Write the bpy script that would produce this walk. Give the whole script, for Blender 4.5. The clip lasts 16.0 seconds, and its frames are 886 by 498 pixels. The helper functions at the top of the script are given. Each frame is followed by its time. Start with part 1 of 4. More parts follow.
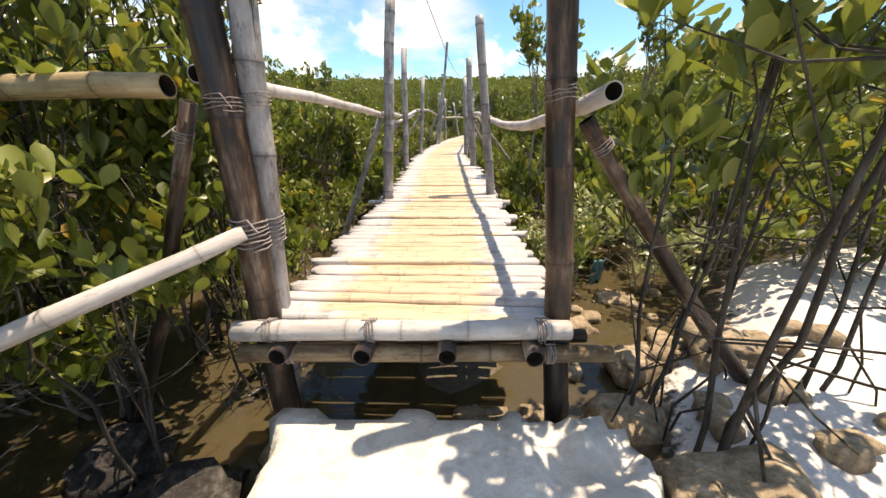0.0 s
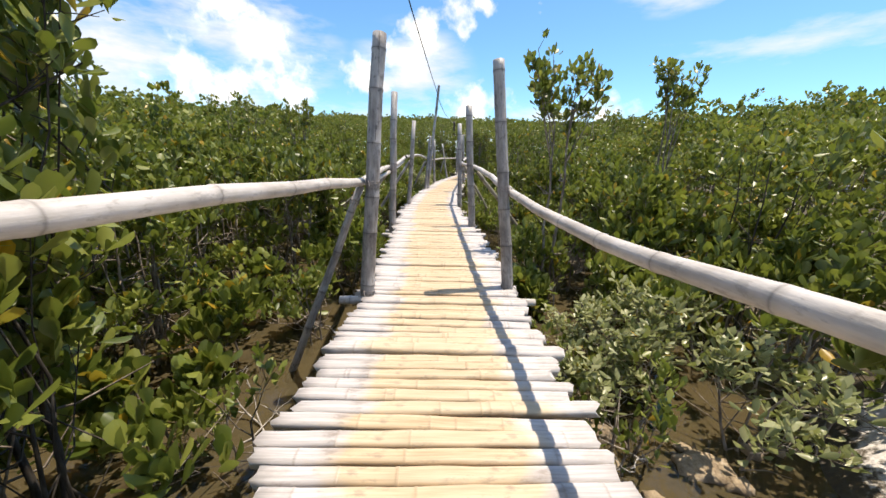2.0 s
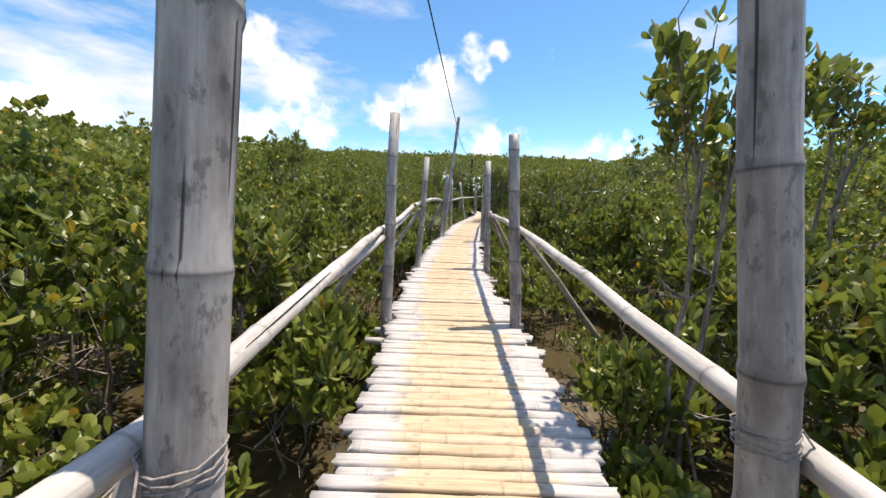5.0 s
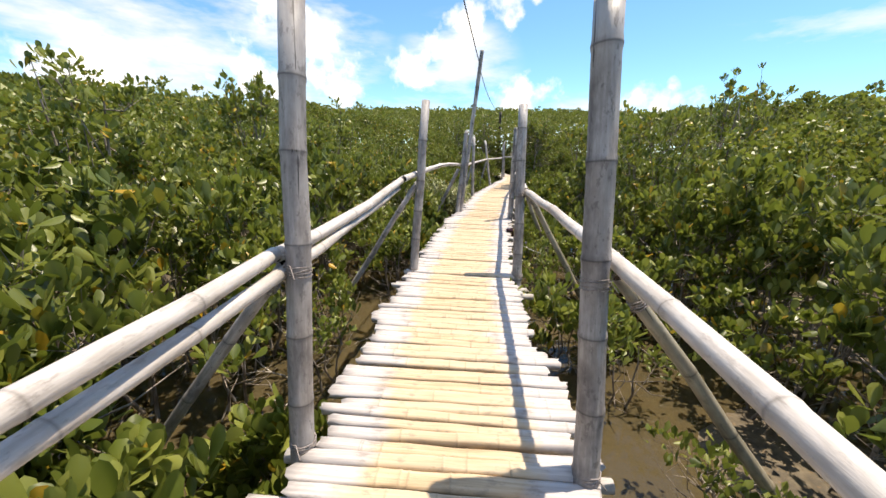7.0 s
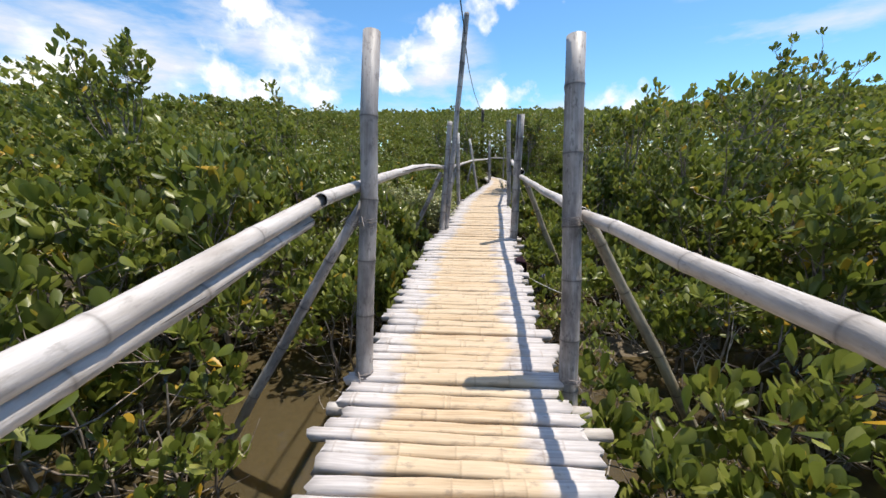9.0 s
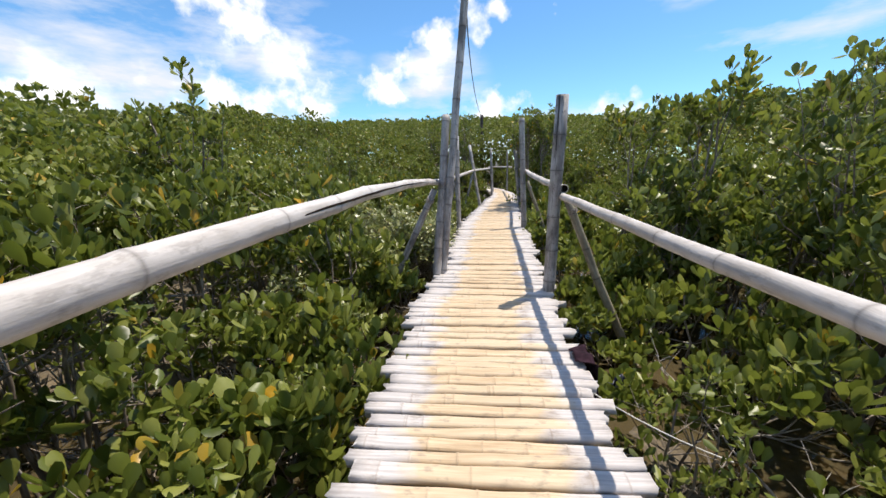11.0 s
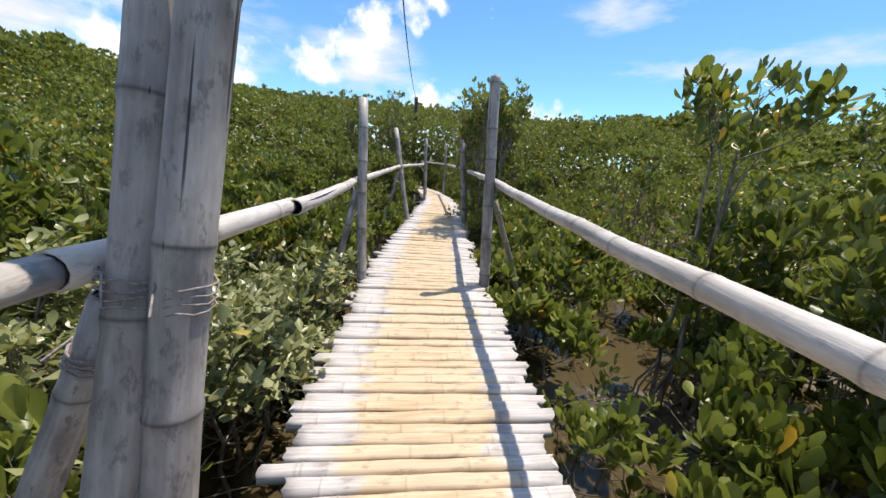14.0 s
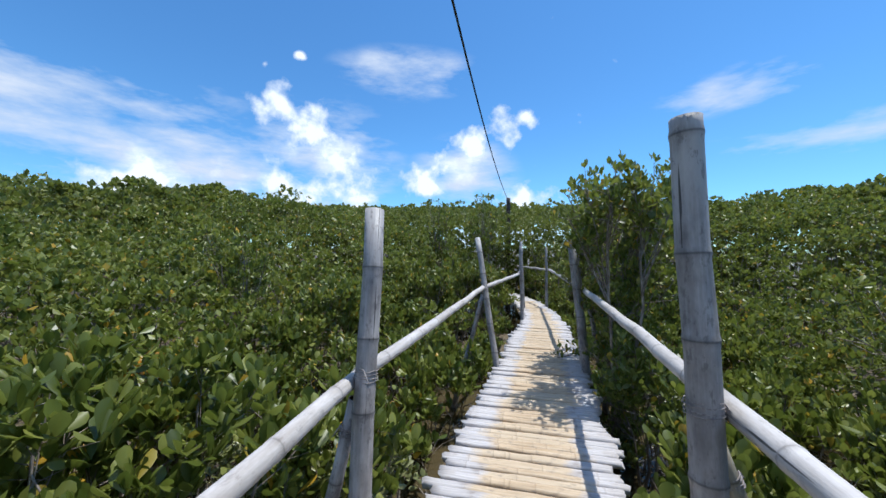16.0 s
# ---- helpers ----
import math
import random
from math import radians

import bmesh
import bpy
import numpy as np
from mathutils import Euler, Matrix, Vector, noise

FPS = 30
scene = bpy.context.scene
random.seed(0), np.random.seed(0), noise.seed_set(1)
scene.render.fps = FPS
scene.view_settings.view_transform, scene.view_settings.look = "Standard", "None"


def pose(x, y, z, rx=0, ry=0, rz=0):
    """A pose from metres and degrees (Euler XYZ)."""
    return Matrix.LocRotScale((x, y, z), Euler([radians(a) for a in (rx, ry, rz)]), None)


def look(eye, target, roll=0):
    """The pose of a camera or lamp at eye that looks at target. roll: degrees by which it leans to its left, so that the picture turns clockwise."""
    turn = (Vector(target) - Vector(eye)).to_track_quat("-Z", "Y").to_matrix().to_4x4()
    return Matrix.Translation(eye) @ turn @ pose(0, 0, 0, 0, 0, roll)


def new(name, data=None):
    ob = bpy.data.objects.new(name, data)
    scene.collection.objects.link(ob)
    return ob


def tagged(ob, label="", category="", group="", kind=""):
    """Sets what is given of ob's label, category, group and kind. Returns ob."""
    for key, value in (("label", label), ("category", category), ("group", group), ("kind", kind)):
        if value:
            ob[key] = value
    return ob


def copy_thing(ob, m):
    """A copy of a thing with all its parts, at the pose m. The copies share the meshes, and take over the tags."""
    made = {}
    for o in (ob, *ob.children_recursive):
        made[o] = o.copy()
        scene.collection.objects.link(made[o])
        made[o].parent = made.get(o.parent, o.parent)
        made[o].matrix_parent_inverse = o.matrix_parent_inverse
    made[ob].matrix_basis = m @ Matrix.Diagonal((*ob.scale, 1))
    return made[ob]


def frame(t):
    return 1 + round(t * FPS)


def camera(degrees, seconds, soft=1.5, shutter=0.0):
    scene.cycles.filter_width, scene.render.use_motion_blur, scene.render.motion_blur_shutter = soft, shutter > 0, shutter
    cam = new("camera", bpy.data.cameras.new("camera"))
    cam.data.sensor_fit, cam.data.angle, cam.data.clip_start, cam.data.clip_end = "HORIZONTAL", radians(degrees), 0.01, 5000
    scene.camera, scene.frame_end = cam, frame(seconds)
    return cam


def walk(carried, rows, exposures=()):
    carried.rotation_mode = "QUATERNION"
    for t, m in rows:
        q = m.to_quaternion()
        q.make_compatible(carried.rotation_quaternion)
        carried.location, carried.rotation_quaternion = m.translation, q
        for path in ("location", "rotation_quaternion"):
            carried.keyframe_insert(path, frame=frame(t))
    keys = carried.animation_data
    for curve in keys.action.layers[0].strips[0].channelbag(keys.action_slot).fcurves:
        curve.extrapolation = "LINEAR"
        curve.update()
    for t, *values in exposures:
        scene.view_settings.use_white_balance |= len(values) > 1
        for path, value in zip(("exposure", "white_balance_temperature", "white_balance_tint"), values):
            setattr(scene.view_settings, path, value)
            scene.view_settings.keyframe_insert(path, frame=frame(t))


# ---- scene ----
cam = camera(104.9, 16.0)

PATH = [
    (0, (0.538, -1.691, 0.823), (0.493, 0.18, 0.117), -0.5),
    (0.5, (0.524, -1.384, 0.849), (0.472, 0.522, 0.246), -1.5),
    (1, (0.526, -1.032, 0.949), (0.347, 0.885, 0.408), 2.0),
    (1.5, (0.454, -0.812, 1.004), (0.184, 1.095, 0.468), 1.1),
    (2, (0.363, -0.484, 1.095), (0.417, 1.445, 0.569), 1.6),
    (2.5, (0.355, -0.233, 1.135), (0.319, 1.698, 0.616), 0.4),
    (3, (0.33, 0.096, 1.308), (0.362, 1.983, 0.647), 4.5),
    (3.5, (0.248, 0.438, 1.317), (0.302, 2.354, 0.746), 1.2),
    (4, (0.249, 0.795, 1.289), (0.297, 2.727, 0.776), 1.3),
    (4.5, (0.271, 1.189, 1.311), (0.169, 3.128, 0.831), 1.2),
    (4.7, (0.272, 1.39, 1.299), (0.245, 3.361, 0.96), 2.0),
    (6.8, (0.435, 3.518, 1.354), (0.284, 5.453, 0.868), 3.4),
    (7, (0.442, 3.685, 1.347), (0.263, 5.595, 0.783), 1.2),
    (7.5, (0.398, 4.128, 1.33), (0.21, 6.044, 0.787), 0.4),
    (8, (0.439, 4.567, 1.292), (0.154, 6.496, 0.847), 0.3),
    (8.5, (0.398, 5.074, 1.258), (0.185, 6.985, 0.709), 2.6),
    (9, (0.306, 5.607, 1.245), (0.222, 7.53, 0.702), -0.2),
    (9.5, (0.295, 6.151, 1.238), (0.187, 8.082, 0.73), 3.5),
    (10, (0.254, 6.648, 1.226), (0.239, 8.624, 0.917), -1.8),
    (10.2, (0.216, 6.802, 1.232), (0.207, 8.766, 0.857), -1.9),
    (12.3, (0.349, 8.921, 1.211), (0.141, 10.839, 0.683), 0.1),
    (12.5, (0.337, 9.156, 1.212), (0.238, 11.085, 0.694), 0.7),
    (13, (0.377, 9.707, 1.232), (0.481, 11.658, 0.802), -2.1),
    (13.5, (0.484, 10.229, 1.223), (0.643, 12.155, 0.709), 3.0),
    (14, (0.526, 10.733, 1.236), (0.872, 12.633, 0.715), 4.8),
    (14.5, (0.697, 11.281, 1.292), (1.373, 13.133, 0.956), 2.6),
    (15, (0.868, 11.845, 1.380), (1.604, 13.699, 1.232), 5.8),
    (15.5, (0.833, 12.305, 1.491), (1.284, 14.252, 1.421), 2.8),
    (16, (0.806, 12.722, 1.52), (0.559, 14.707, 1.523), 0.6),
]
walk(cam, [(t, look(e, g, r)) for t, e, g, r in PATH],
     [(0, 0.64, 7800, 15), (0.8, 0.51, 7500, 14), (1.6, 0.49, 7100, 13), (3.5, 0.33, 6680, 12), (7, 0.60, 7150, 13), (9, 0.26, 6480, 12), (12.5, 0.34, 6650, 12), (14.5, 0.33, 6550, 12), (15.2, 0.19, 6050, 10), (16, 0.05, 5680, 9)])

# ---- world, sun, exposure ----
SUN_DIR = Vector((0.50, 0.33, 1.80)).normalized()
sun_el = math.asin(SUN_DIR.z)
sun_az = math.atan2(SUN_DIR.x, SUN_DIR.y)

world = bpy.data.worlds.new("sky")
scene.world = world
world.use_nodes = True


def az_el(az, el):
    a, e = radians(az), radians(el)
    return (math.sin(a) * math.cos(e), math.cos(a) * math.cos(e), math.sin(e))


def build_sky():
    nt = world.node_tree
    nt.nodes.clear()
    N, L = nt.nodes.new, nt.links.new
    out, bg = N("ShaderNodeOutputWorld"), N("ShaderNodeBackground")
    sky = N("ShaderNodeTexSky")
    sky.sky_type, sky.sun_disc = "NISHITA", False
    sky.sun_elevation, sky.sun_rotation = sun_el, sun_az
    sky.air_density, sky.dust_density, sky.ozone_density = 1.0, 0.15, 3.0
    bg.inputs["Strength"].default_value = 0.140
    co = N("ShaderNodeTexCoord")

    def math_node(op, a, b=None, clamp=False):
        m = N("ShaderNodeMath")
        m.operation, m.use_clamp = op, clamp
        for i, v in enumerate((a, b)):
            if v is None:
                continue
            if isinstance(v, (int, float)):
                m.inputs[i].default_value = v
            else:
                L(v, m.inputs[i])
        return m.outputs[0]

    def noise_of(scale, detail, rough, stretch=(1, 1, 1)):
        mp, n = N("ShaderNodeMapping"), N("ShaderNodeTexNoise")
        mp.inputs["Scale"].default_value = stretch
        L(co.outputs["Generated"], mp.inputs["Vector"])
        n.inputs["Scale"].default_value, n.inputs["Detail"].default_value, n.inputs["Roughness"].default_value = scale, detail, rough
        L(mp.outputs[0], n.inputs["Vector"])
        return n.outputs["Fac"]

    puff = noise_of(16, 7, 0.55)
    wisp = noise_of(5, 6, 0.6, (1.0, 1.0, 3.5))
    veil = noise_of(2.2, 5, 0.55, (1.0, 1.0, 2.5))

    def blob(az, el, r, flat=1.0):
        """Distance from a cloud's centre, 1 at the middle and 0 at its rim."""
        sub, mul, ln = N("ShaderNodeVectorMath"), N("ShaderNodeVectorMath"), N("ShaderNodeVectorMath")
        sub.operation, mul.operation, ln.operation = "SUBTRACT", "MULTIPLY", "LENGTH"
        L(co.outputs["Generated"], sub.inputs[0])
        sub.inputs[1].default_value = az_el(az, el)
        L(sub.outputs[0], mul.inputs[0])
        mul.inputs[1].default_value = (1 / r, 1 / r, 1 / (r * flat))
        L(mul.outputs[0], ln.inputs[0])
        return math_node("SUBTRACT", 1.0, ln.outputs["Value"])

    # heaped clouds in two rising rows, ragged by noise
    heaps = None
    for az, el, r, flat in ((-25, 14.2, .085, 1), (-29, 18, .075, 1), (-33, 20, .06, 1), (-21.5, 9.5, .10, .7), (-31, 9, .14, .5), (-49, 7.5, .10, .8),
                            (-10.5, 11, .07, .8), (-6, 14, .075, .8), (-2.6, 16.5, .07, .9), (3.0, 19.5, .055, 1.2), (6.3, 20.8, .04, .7),
                            (6, 7.5, .09, .7), (-30, 27.5, .014, .8), (-35, 25.5, .016, 1), (24, 6, .08, .6), (70, 8, .12, .5), (-100, 12, .2, .6), (150, 14, .22, .6), (-150, 18, .2, .7)):
        b = blob(az, el, r, flat)
        heaps = b if heaps is None else math_node("MAXIMUM", heaps, b)
    heaps = math_node("MAXIMUM", heaps, -0.6)
    dens = math_node("ADD", heaps, math_node("MULTIPLY", math_node("SUBTRACT", puff, 0.52), 3.2))
    heap_mask = math_node("MULTIPLY", dens, 1.35, True)
    # thin veils; the last three, high out of view, are added to whiten fill light
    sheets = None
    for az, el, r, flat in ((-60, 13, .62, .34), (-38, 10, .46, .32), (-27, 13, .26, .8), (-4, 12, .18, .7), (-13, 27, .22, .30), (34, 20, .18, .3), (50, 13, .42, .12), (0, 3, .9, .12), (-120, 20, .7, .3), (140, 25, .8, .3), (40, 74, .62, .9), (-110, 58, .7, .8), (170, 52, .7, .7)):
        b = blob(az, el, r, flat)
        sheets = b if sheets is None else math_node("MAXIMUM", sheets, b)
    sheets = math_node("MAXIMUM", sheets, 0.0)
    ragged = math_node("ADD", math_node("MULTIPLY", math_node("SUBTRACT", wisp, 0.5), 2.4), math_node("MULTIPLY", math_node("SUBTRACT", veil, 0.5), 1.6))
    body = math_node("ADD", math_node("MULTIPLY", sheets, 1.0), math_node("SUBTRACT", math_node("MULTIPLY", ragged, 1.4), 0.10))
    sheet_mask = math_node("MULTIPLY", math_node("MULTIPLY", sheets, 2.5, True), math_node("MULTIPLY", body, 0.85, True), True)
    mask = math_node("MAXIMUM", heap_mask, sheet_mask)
    # shaded lower sides of the heaps
    tone = N("ShaderNodeMix")
    tone.data_type = "RGBA"
    tone.inputs["A"].default_value, tone.inputs["B"].default_value = (5.1, 5.4, 5.9, 1), (7.4, 7.5, 7.5, 1)
    L(math_node("MULTIPLY", math_node("ADD", dens, 0.1), 1.1, True), tone.inputs["Factor"])
    mix = N("ShaderNodeMix")
    mix.data_type = "RGBA"
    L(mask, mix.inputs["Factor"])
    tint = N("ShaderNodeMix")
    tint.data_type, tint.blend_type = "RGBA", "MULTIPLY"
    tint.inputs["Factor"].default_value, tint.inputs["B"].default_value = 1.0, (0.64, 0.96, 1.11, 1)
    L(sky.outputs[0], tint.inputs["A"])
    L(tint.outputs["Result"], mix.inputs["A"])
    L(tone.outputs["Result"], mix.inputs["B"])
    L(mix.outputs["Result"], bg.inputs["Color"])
    L(bg.outputs[0], out.inputs[0])


build_sky()

sun_data = bpy.data.lights.new("sun", "SUN")
sun_data.energy, sun_data.angle, sun_data.color = 5.0, radians(0.53), (1.0, 0.925, 0.79)
sun = new("sun", sun_data)
sun.rotation_euler = SUN_DIR.to_track_quat("Z", "Y").to_euler()

# ---- materials ----


class Mat:
    """A small wrapper to write node materials briefly."""

    def __init__(self, name):
        self.m = bpy.data.materials.new(name)
        self.m.use_nodes = True
        self.nt = self.m.node_tree
        self.bsdf = self.nt.nodes["Principled BSDF"]

    def node(self, kind, **kw):
        n = self.nt.nodes.new(kind)
        for k, v in kw.items():
            n.inputs[k.replace("_", " ")].default_value = v
        return n

    def link(self, a, b):
        self.nt.links.new(a, b)

    def noise(self, scale, detail=4, rough=0.55, coords="Object", stretch=(1, 1, 1)):
        co, mp = self.node("ShaderNodeTexCoord"), self.node("ShaderNodeMapping")
        mp.inputs["Scale"].default_value = stretch
        self.link(co.outputs[coords], mp.inputs["Vector"])
        n = self.node("ShaderNodeTexNoise", Scale=scale, Detail=detail, Roughness=rough)
        self.link(mp.outputs[0], n.inputs["Vector"])
        return n.outputs["Fac"]

    def ramp(self, fac, *stops):
        r = self.node("ShaderNodeValToRGB")
        el = r.color_ramp.elements
        while len(el) < len(stops):
            el.new(0.5)
        for e, (p, c) in zip(el, stops):
            e.position, e.color = p, (*c, 1) if not isinstance(c, (int, float)) else (c, c, c, 1)
        self.link(fac, r.inputs["Fac"])
        return r.outputs["Color"]

    def mix(self, fac, a, b, mode="MIX"):
        n = self.node("ShaderNodeMix")
        n.data_type, n.blend_type = "RGBA", mode
        for sock, v in (("Factor", fac), ("A", a), ("B", b)):
            s = n.inputs[sock]
            if isinstance(v, (int, float)):
                s.default_value = v if sock == "Factor" else (v, v, v, 1)
            elif isinstance(v, tuple):
                s.default_value = (*v, 1)
            else:
                self.link(v, s)
        return n.outputs["Result"]

    def math(self, op, a, b=0.0, clamp=False):
        n = self.node("ShaderNodeMath")
        n.operation, n.use_clamp = op, clamp
        for i, v in enumerate((a, b)):
            if isinstance(v, (int, float)):
                n.inputs[i].default_value = v
            else:
                self.link(v, n.inputs[i])
        return n.outputs[0]

    def attr(self, name):
        n = self.node("ShaderNodeAttribute")
        n.attribute_name = name
        return n.outputs["Fac"]

    def random(self):
        return self.node("ShaderNodeObjectInfo").outputs["Random"]

    def island(self):
        return self.node("ShaderNodeNewGeometry").outputs["Random Per Island"]

    def bump(self, height, strength=0.4, distance=0.01):
        b = self.node("ShaderNodeBump", Strength=strength, Distance=distance)
        self.link(height, b.inputs["Height"])
        self.link(b.outputs[0], self.bsdf.inputs["Normal"])

    def done(self, color, rough=0.6, spec=0.5):
        if isinstance(color, tuple):
            self.bsdf.inputs["Base Color"].default_value = (*color, 1)
        else:
            self.link(color, self.bsdf.inputs["Base Color"])
        if isinstance(rough, (int, float)):
            self.bsdf.inputs["Roughness"].default_value = rough
        else:
            self.link(rough, self.bsdf.inputs["Roughness"])
        self.bsdf.inputs["Specular IOR Level"].default_value = spec
        return self.m


def bamboo_material(name, dark, mid, pale, stain=0.5, rough=0.55, joint=0.7, split=0.352):
    """Weathered bamboo: long fibres, blotches, mould spots, cracks and dark joints. The pole runs along its own z."""
    k = Mat(name)
    fibre = k.noise(45, 5, 0.6, stretch=(1, 1, 0.06))
    blotch = k.noise(6, 5, 0.65, stretch=(1, 1, 0.4))
    spots = k.noise(38, 4, 0.7, stretch=(1, 1, 0.45))
    soft = tuple((a + 2 * b) / 3 for a, b in zip(dark, mid))
    c = k.ramp(fibre, (0.28, soft), (0.5, mid), (0.78, pale))
    c = k.mix(k.ramp(blotch, (0.36, 0.75), (0.50, 0.0)), c, pale)
    c = k.mix(k.math("MULTIPLY", k.ramp(blotch, (0.50, 0.0), (0.62, 1.0)), stain), c, dark)
    c = k.mix(k.math("MULTIPLY", k.ramp(spots, (0.56, 0.0), (0.64, 1.0)), stain * 0.75), c, tuple(v * 0.55 for v in dark))
    c = k.mix(k.math("MULTIPLY", k.random(), 0.3), c, mid)
    c = k.mix(k.math("MULTIPLY", k.attr("joint"), joint), c, tuple(v * 0.3 for v in dark))
    crack = k.noise(22, 3, 0.7, stretch=(1, 1, 0.018))
    c = k.mix(k.ramp(crack, (split, 0.85), (split + 0.012, 0.0)), c, tuple(v * 0.25 for v in dark))
    relief = k.math("ADD", fibre, k.math("MULTIPLY", spots, 0.5))
    k.bump(relief, 0.6, 0.004)
    return k.done(c, k.ramp(blotch, (0.3, rough - 0.1), (0.7, rough + 0.2)), 0.3)


def peeled_material():
    """Smoke-dark bamboo whose skin has flaked off in streaks down to grey and tan."""
    k = Mat("peeling_dark_bamboo")
    streak = k.noise(11, 7, 0.72, stretch=(1, 1, 0.16))
    patch = k.noise(3.2, 4, 0.6, stretch=(1, 1, 0.6))
    fibre = k.noise(60, 4, 0.6, stretch=(1, 1, 0.05))
    mixed = k.math("ADD", k.math("MULTIPLY", streak, 0.65), k.math("MULTIPLY", patch, 0.45))
    c = k.ramp(mixed, (0.50, (0.012, 0.008, 0.008)), (0.55, (0.034, 0.019, 0.014)), (0.59, (0.110, 0.060, 0.034)), (0.635, (0.21, 0.155, 0.115)), (0.69, (0.38, 0.34, 0.33)))
    c = k.mix(k.ramp(fibre, (0.35, 0.45), (0.6, 0.0)), c, (0.05, 0.032, 0.024))
    c = k.mix(k.math("MULTIPLY", k.attr("joint"), 0.7), c, (0.015, 0.010, 0.008))
    k.bump(k.math("ADD", streak, k.math("MULTIPLY", fibre, 0.5)), 0.8, 0.008)
    return k.done(c, k.ramp(streak, (0.40, 0.28), (0.62, 0.75)), 0.5)


M_POST = bamboo_material("weathered_grey_bamboo", (0.085, 0.073, 0.074), (0.285, 0.265, 0.259), (0.50, 0.48, 0.475), 0.72)
M_POST_BROWN = peeled_material()
M_RAIL = bamboo_material("sun_bleached_bamboo", (0.20, 0.165, 0.135), (0.47, 0.432, 0.405), (0.65, 0.615, 0.60), 0.42, 0.6, 0.5, 0.322)
M_BEAM = bamboo_material("old_tan_bamboo", (0.14, 0.10, 0.055), (0.36, 0.27, 0.15), (0.55, 0.45, 0.29), 0.4)
# for the low front beam: the upper beam's shade is put into the brown
M_BEAM_SHADED = bamboo_material("shaded_brown_bamboo", (0.055, 0.034, 0.02), (0.16, 0.105, 0.06), (0.36, 0.27, 0.17), 0.6)
M_PROP = bamboo_material("olive_grey_bamboo", (0.09, 0.075, 0.055), (0.26, 0.228, 0.168), (0.42, 0.385, 0.305), 0.5)


def slat_material():
    """Split bamboo treads: bleached grey ends, honey-coloured where feet have rubbed the middle."""
    k = Mat("trodden_bamboo")
    fibre = k.noise(70, 5, 0.6, stretch=(0.03, 1, 1))
    blot = k.noise(7, 4, 0.6, stretch=(0.6, 1.5, 1))
    sep = k.node("ShaderNodeSeparateXYZ")
    co = k.node("ShaderNodeTexCoord")
    k.link(co.outputs["Object"], sep.inputs[0])
    shift = k.math("ADD", sep.outputs["X"], k.math("MULTIPLY", k.math("SUBTRACT", k.random(), 0.5), 0.10))
    shift = k.math("ADD", shift, k.math("MULTIPLY", k.math("SUBTRACT", blot, 0.5), 0.34))
    wear = k.math("ABSOLUTE", k.math("ADD", shift, 0.02))
    worn = k.ramp(wear, (0.34, 1.0), (0.44, 0.0))
    grey = k.ramp(fibre, (0.25, (0.31, 0.28, 0.272)), (0.5, (0.505, 0.472, 0.462)), (0.75, (0.62, 0.59, 0.58)))
    honey = k.ramp(fibre, (0.25, (0.33, 0.225, 0.125)), (0.5, (0.53, 0.400, 0.262)), (0.75, (0.63, 0.510, 0.368)))
    honey = k.mix(k.math("MULTIPLY", k.random(), 0.55), honey, (0.56, 0.465, 0.34))
    c = k.mix(worn, grey, honey)
    c = k.mix(k.ramp(blot, (0.57, 0.0), (0.75, 0.5)), c, (0.25, 0.19, 0.14))
    dirt = k.noise(24, 5, 0.7, stretch=(0.35, 1, 1))
    c = k.mix(k.ramp(dirt, (0.58, 0.0), (0.70, 0.55)), c, (0.20, 0.16, 0.13))
    c = k.mix(k.math("MULTIPLY", k.attr("joint"), 0.32), c, (0.20, 0.14, 0.09))
    k.bump(fibre, 0.45, 0.004)
    return k.done(c, 0.62, 0.3)


M_SLAT = slat_material()


def rope_material(name, a, b):
    k = Mat(name)
    w = k.noise(140, 3, 0.6)
    k.bump(w, 0.6, 0.003)
    return k.done(k.ramp(w, (0.3, a), (0.7, b)), 0.85, 0.2)


M_ROPE = rope_material("nylon_line", (0.15, 0.125, 0.12), (0.36, 0.325, 0.31))
# near-black for hollow ends and splits: the recess's shade is in the colour
M_HOLLOW = Mat("hollow_shade").done((0.02, 0.014, 0.01), 0.9, 0.1)


def leaf_material(name, dark, mid, light, old, gloss=0.38):
    """Leathery mangrove leaves, one tone a leaf, a few turning yellow."""
    k = Mat(name)
    r = k.island()
    c = k.ramp(r, (0.0, dark), (0.45, mid), (0.86, light), (0.955, light), (0.978, old))
    fine = k.noise(25, 3, 0.6)
    c = k.mix(k.math("MULTIPLY", fine, 0.3), c, dark)
    stand = k.noise(1.1, 4, 0.6)
    c = k.mix(k.ramp(stand, (0.50, 0.0), (0.68, 0.55)), c, light)
    c = k.mix(k.ramp(stand, (0.32, 0.55), (0.48, 0.0)), c, dark)
    m = k.done(c, gloss, 0.5)
    tr = k.node("ShaderNodeBsdfTranslucent")
    k.link(k.mix(0.4, c, (0.34, 0.42, 0.06)), tr.inputs["Color"])
    mixer = k.node("ShaderNodeMixShader", Fac=0.32)
    k.link(k.bsdf.outputs[0], mixer.inputs[1])
    k.link(tr.outputs[0], mixer.inputs[2])
    k.link(mixer.outputs[0], k.nt.nodes["Material Output"].inputs["Surface"])
    return m


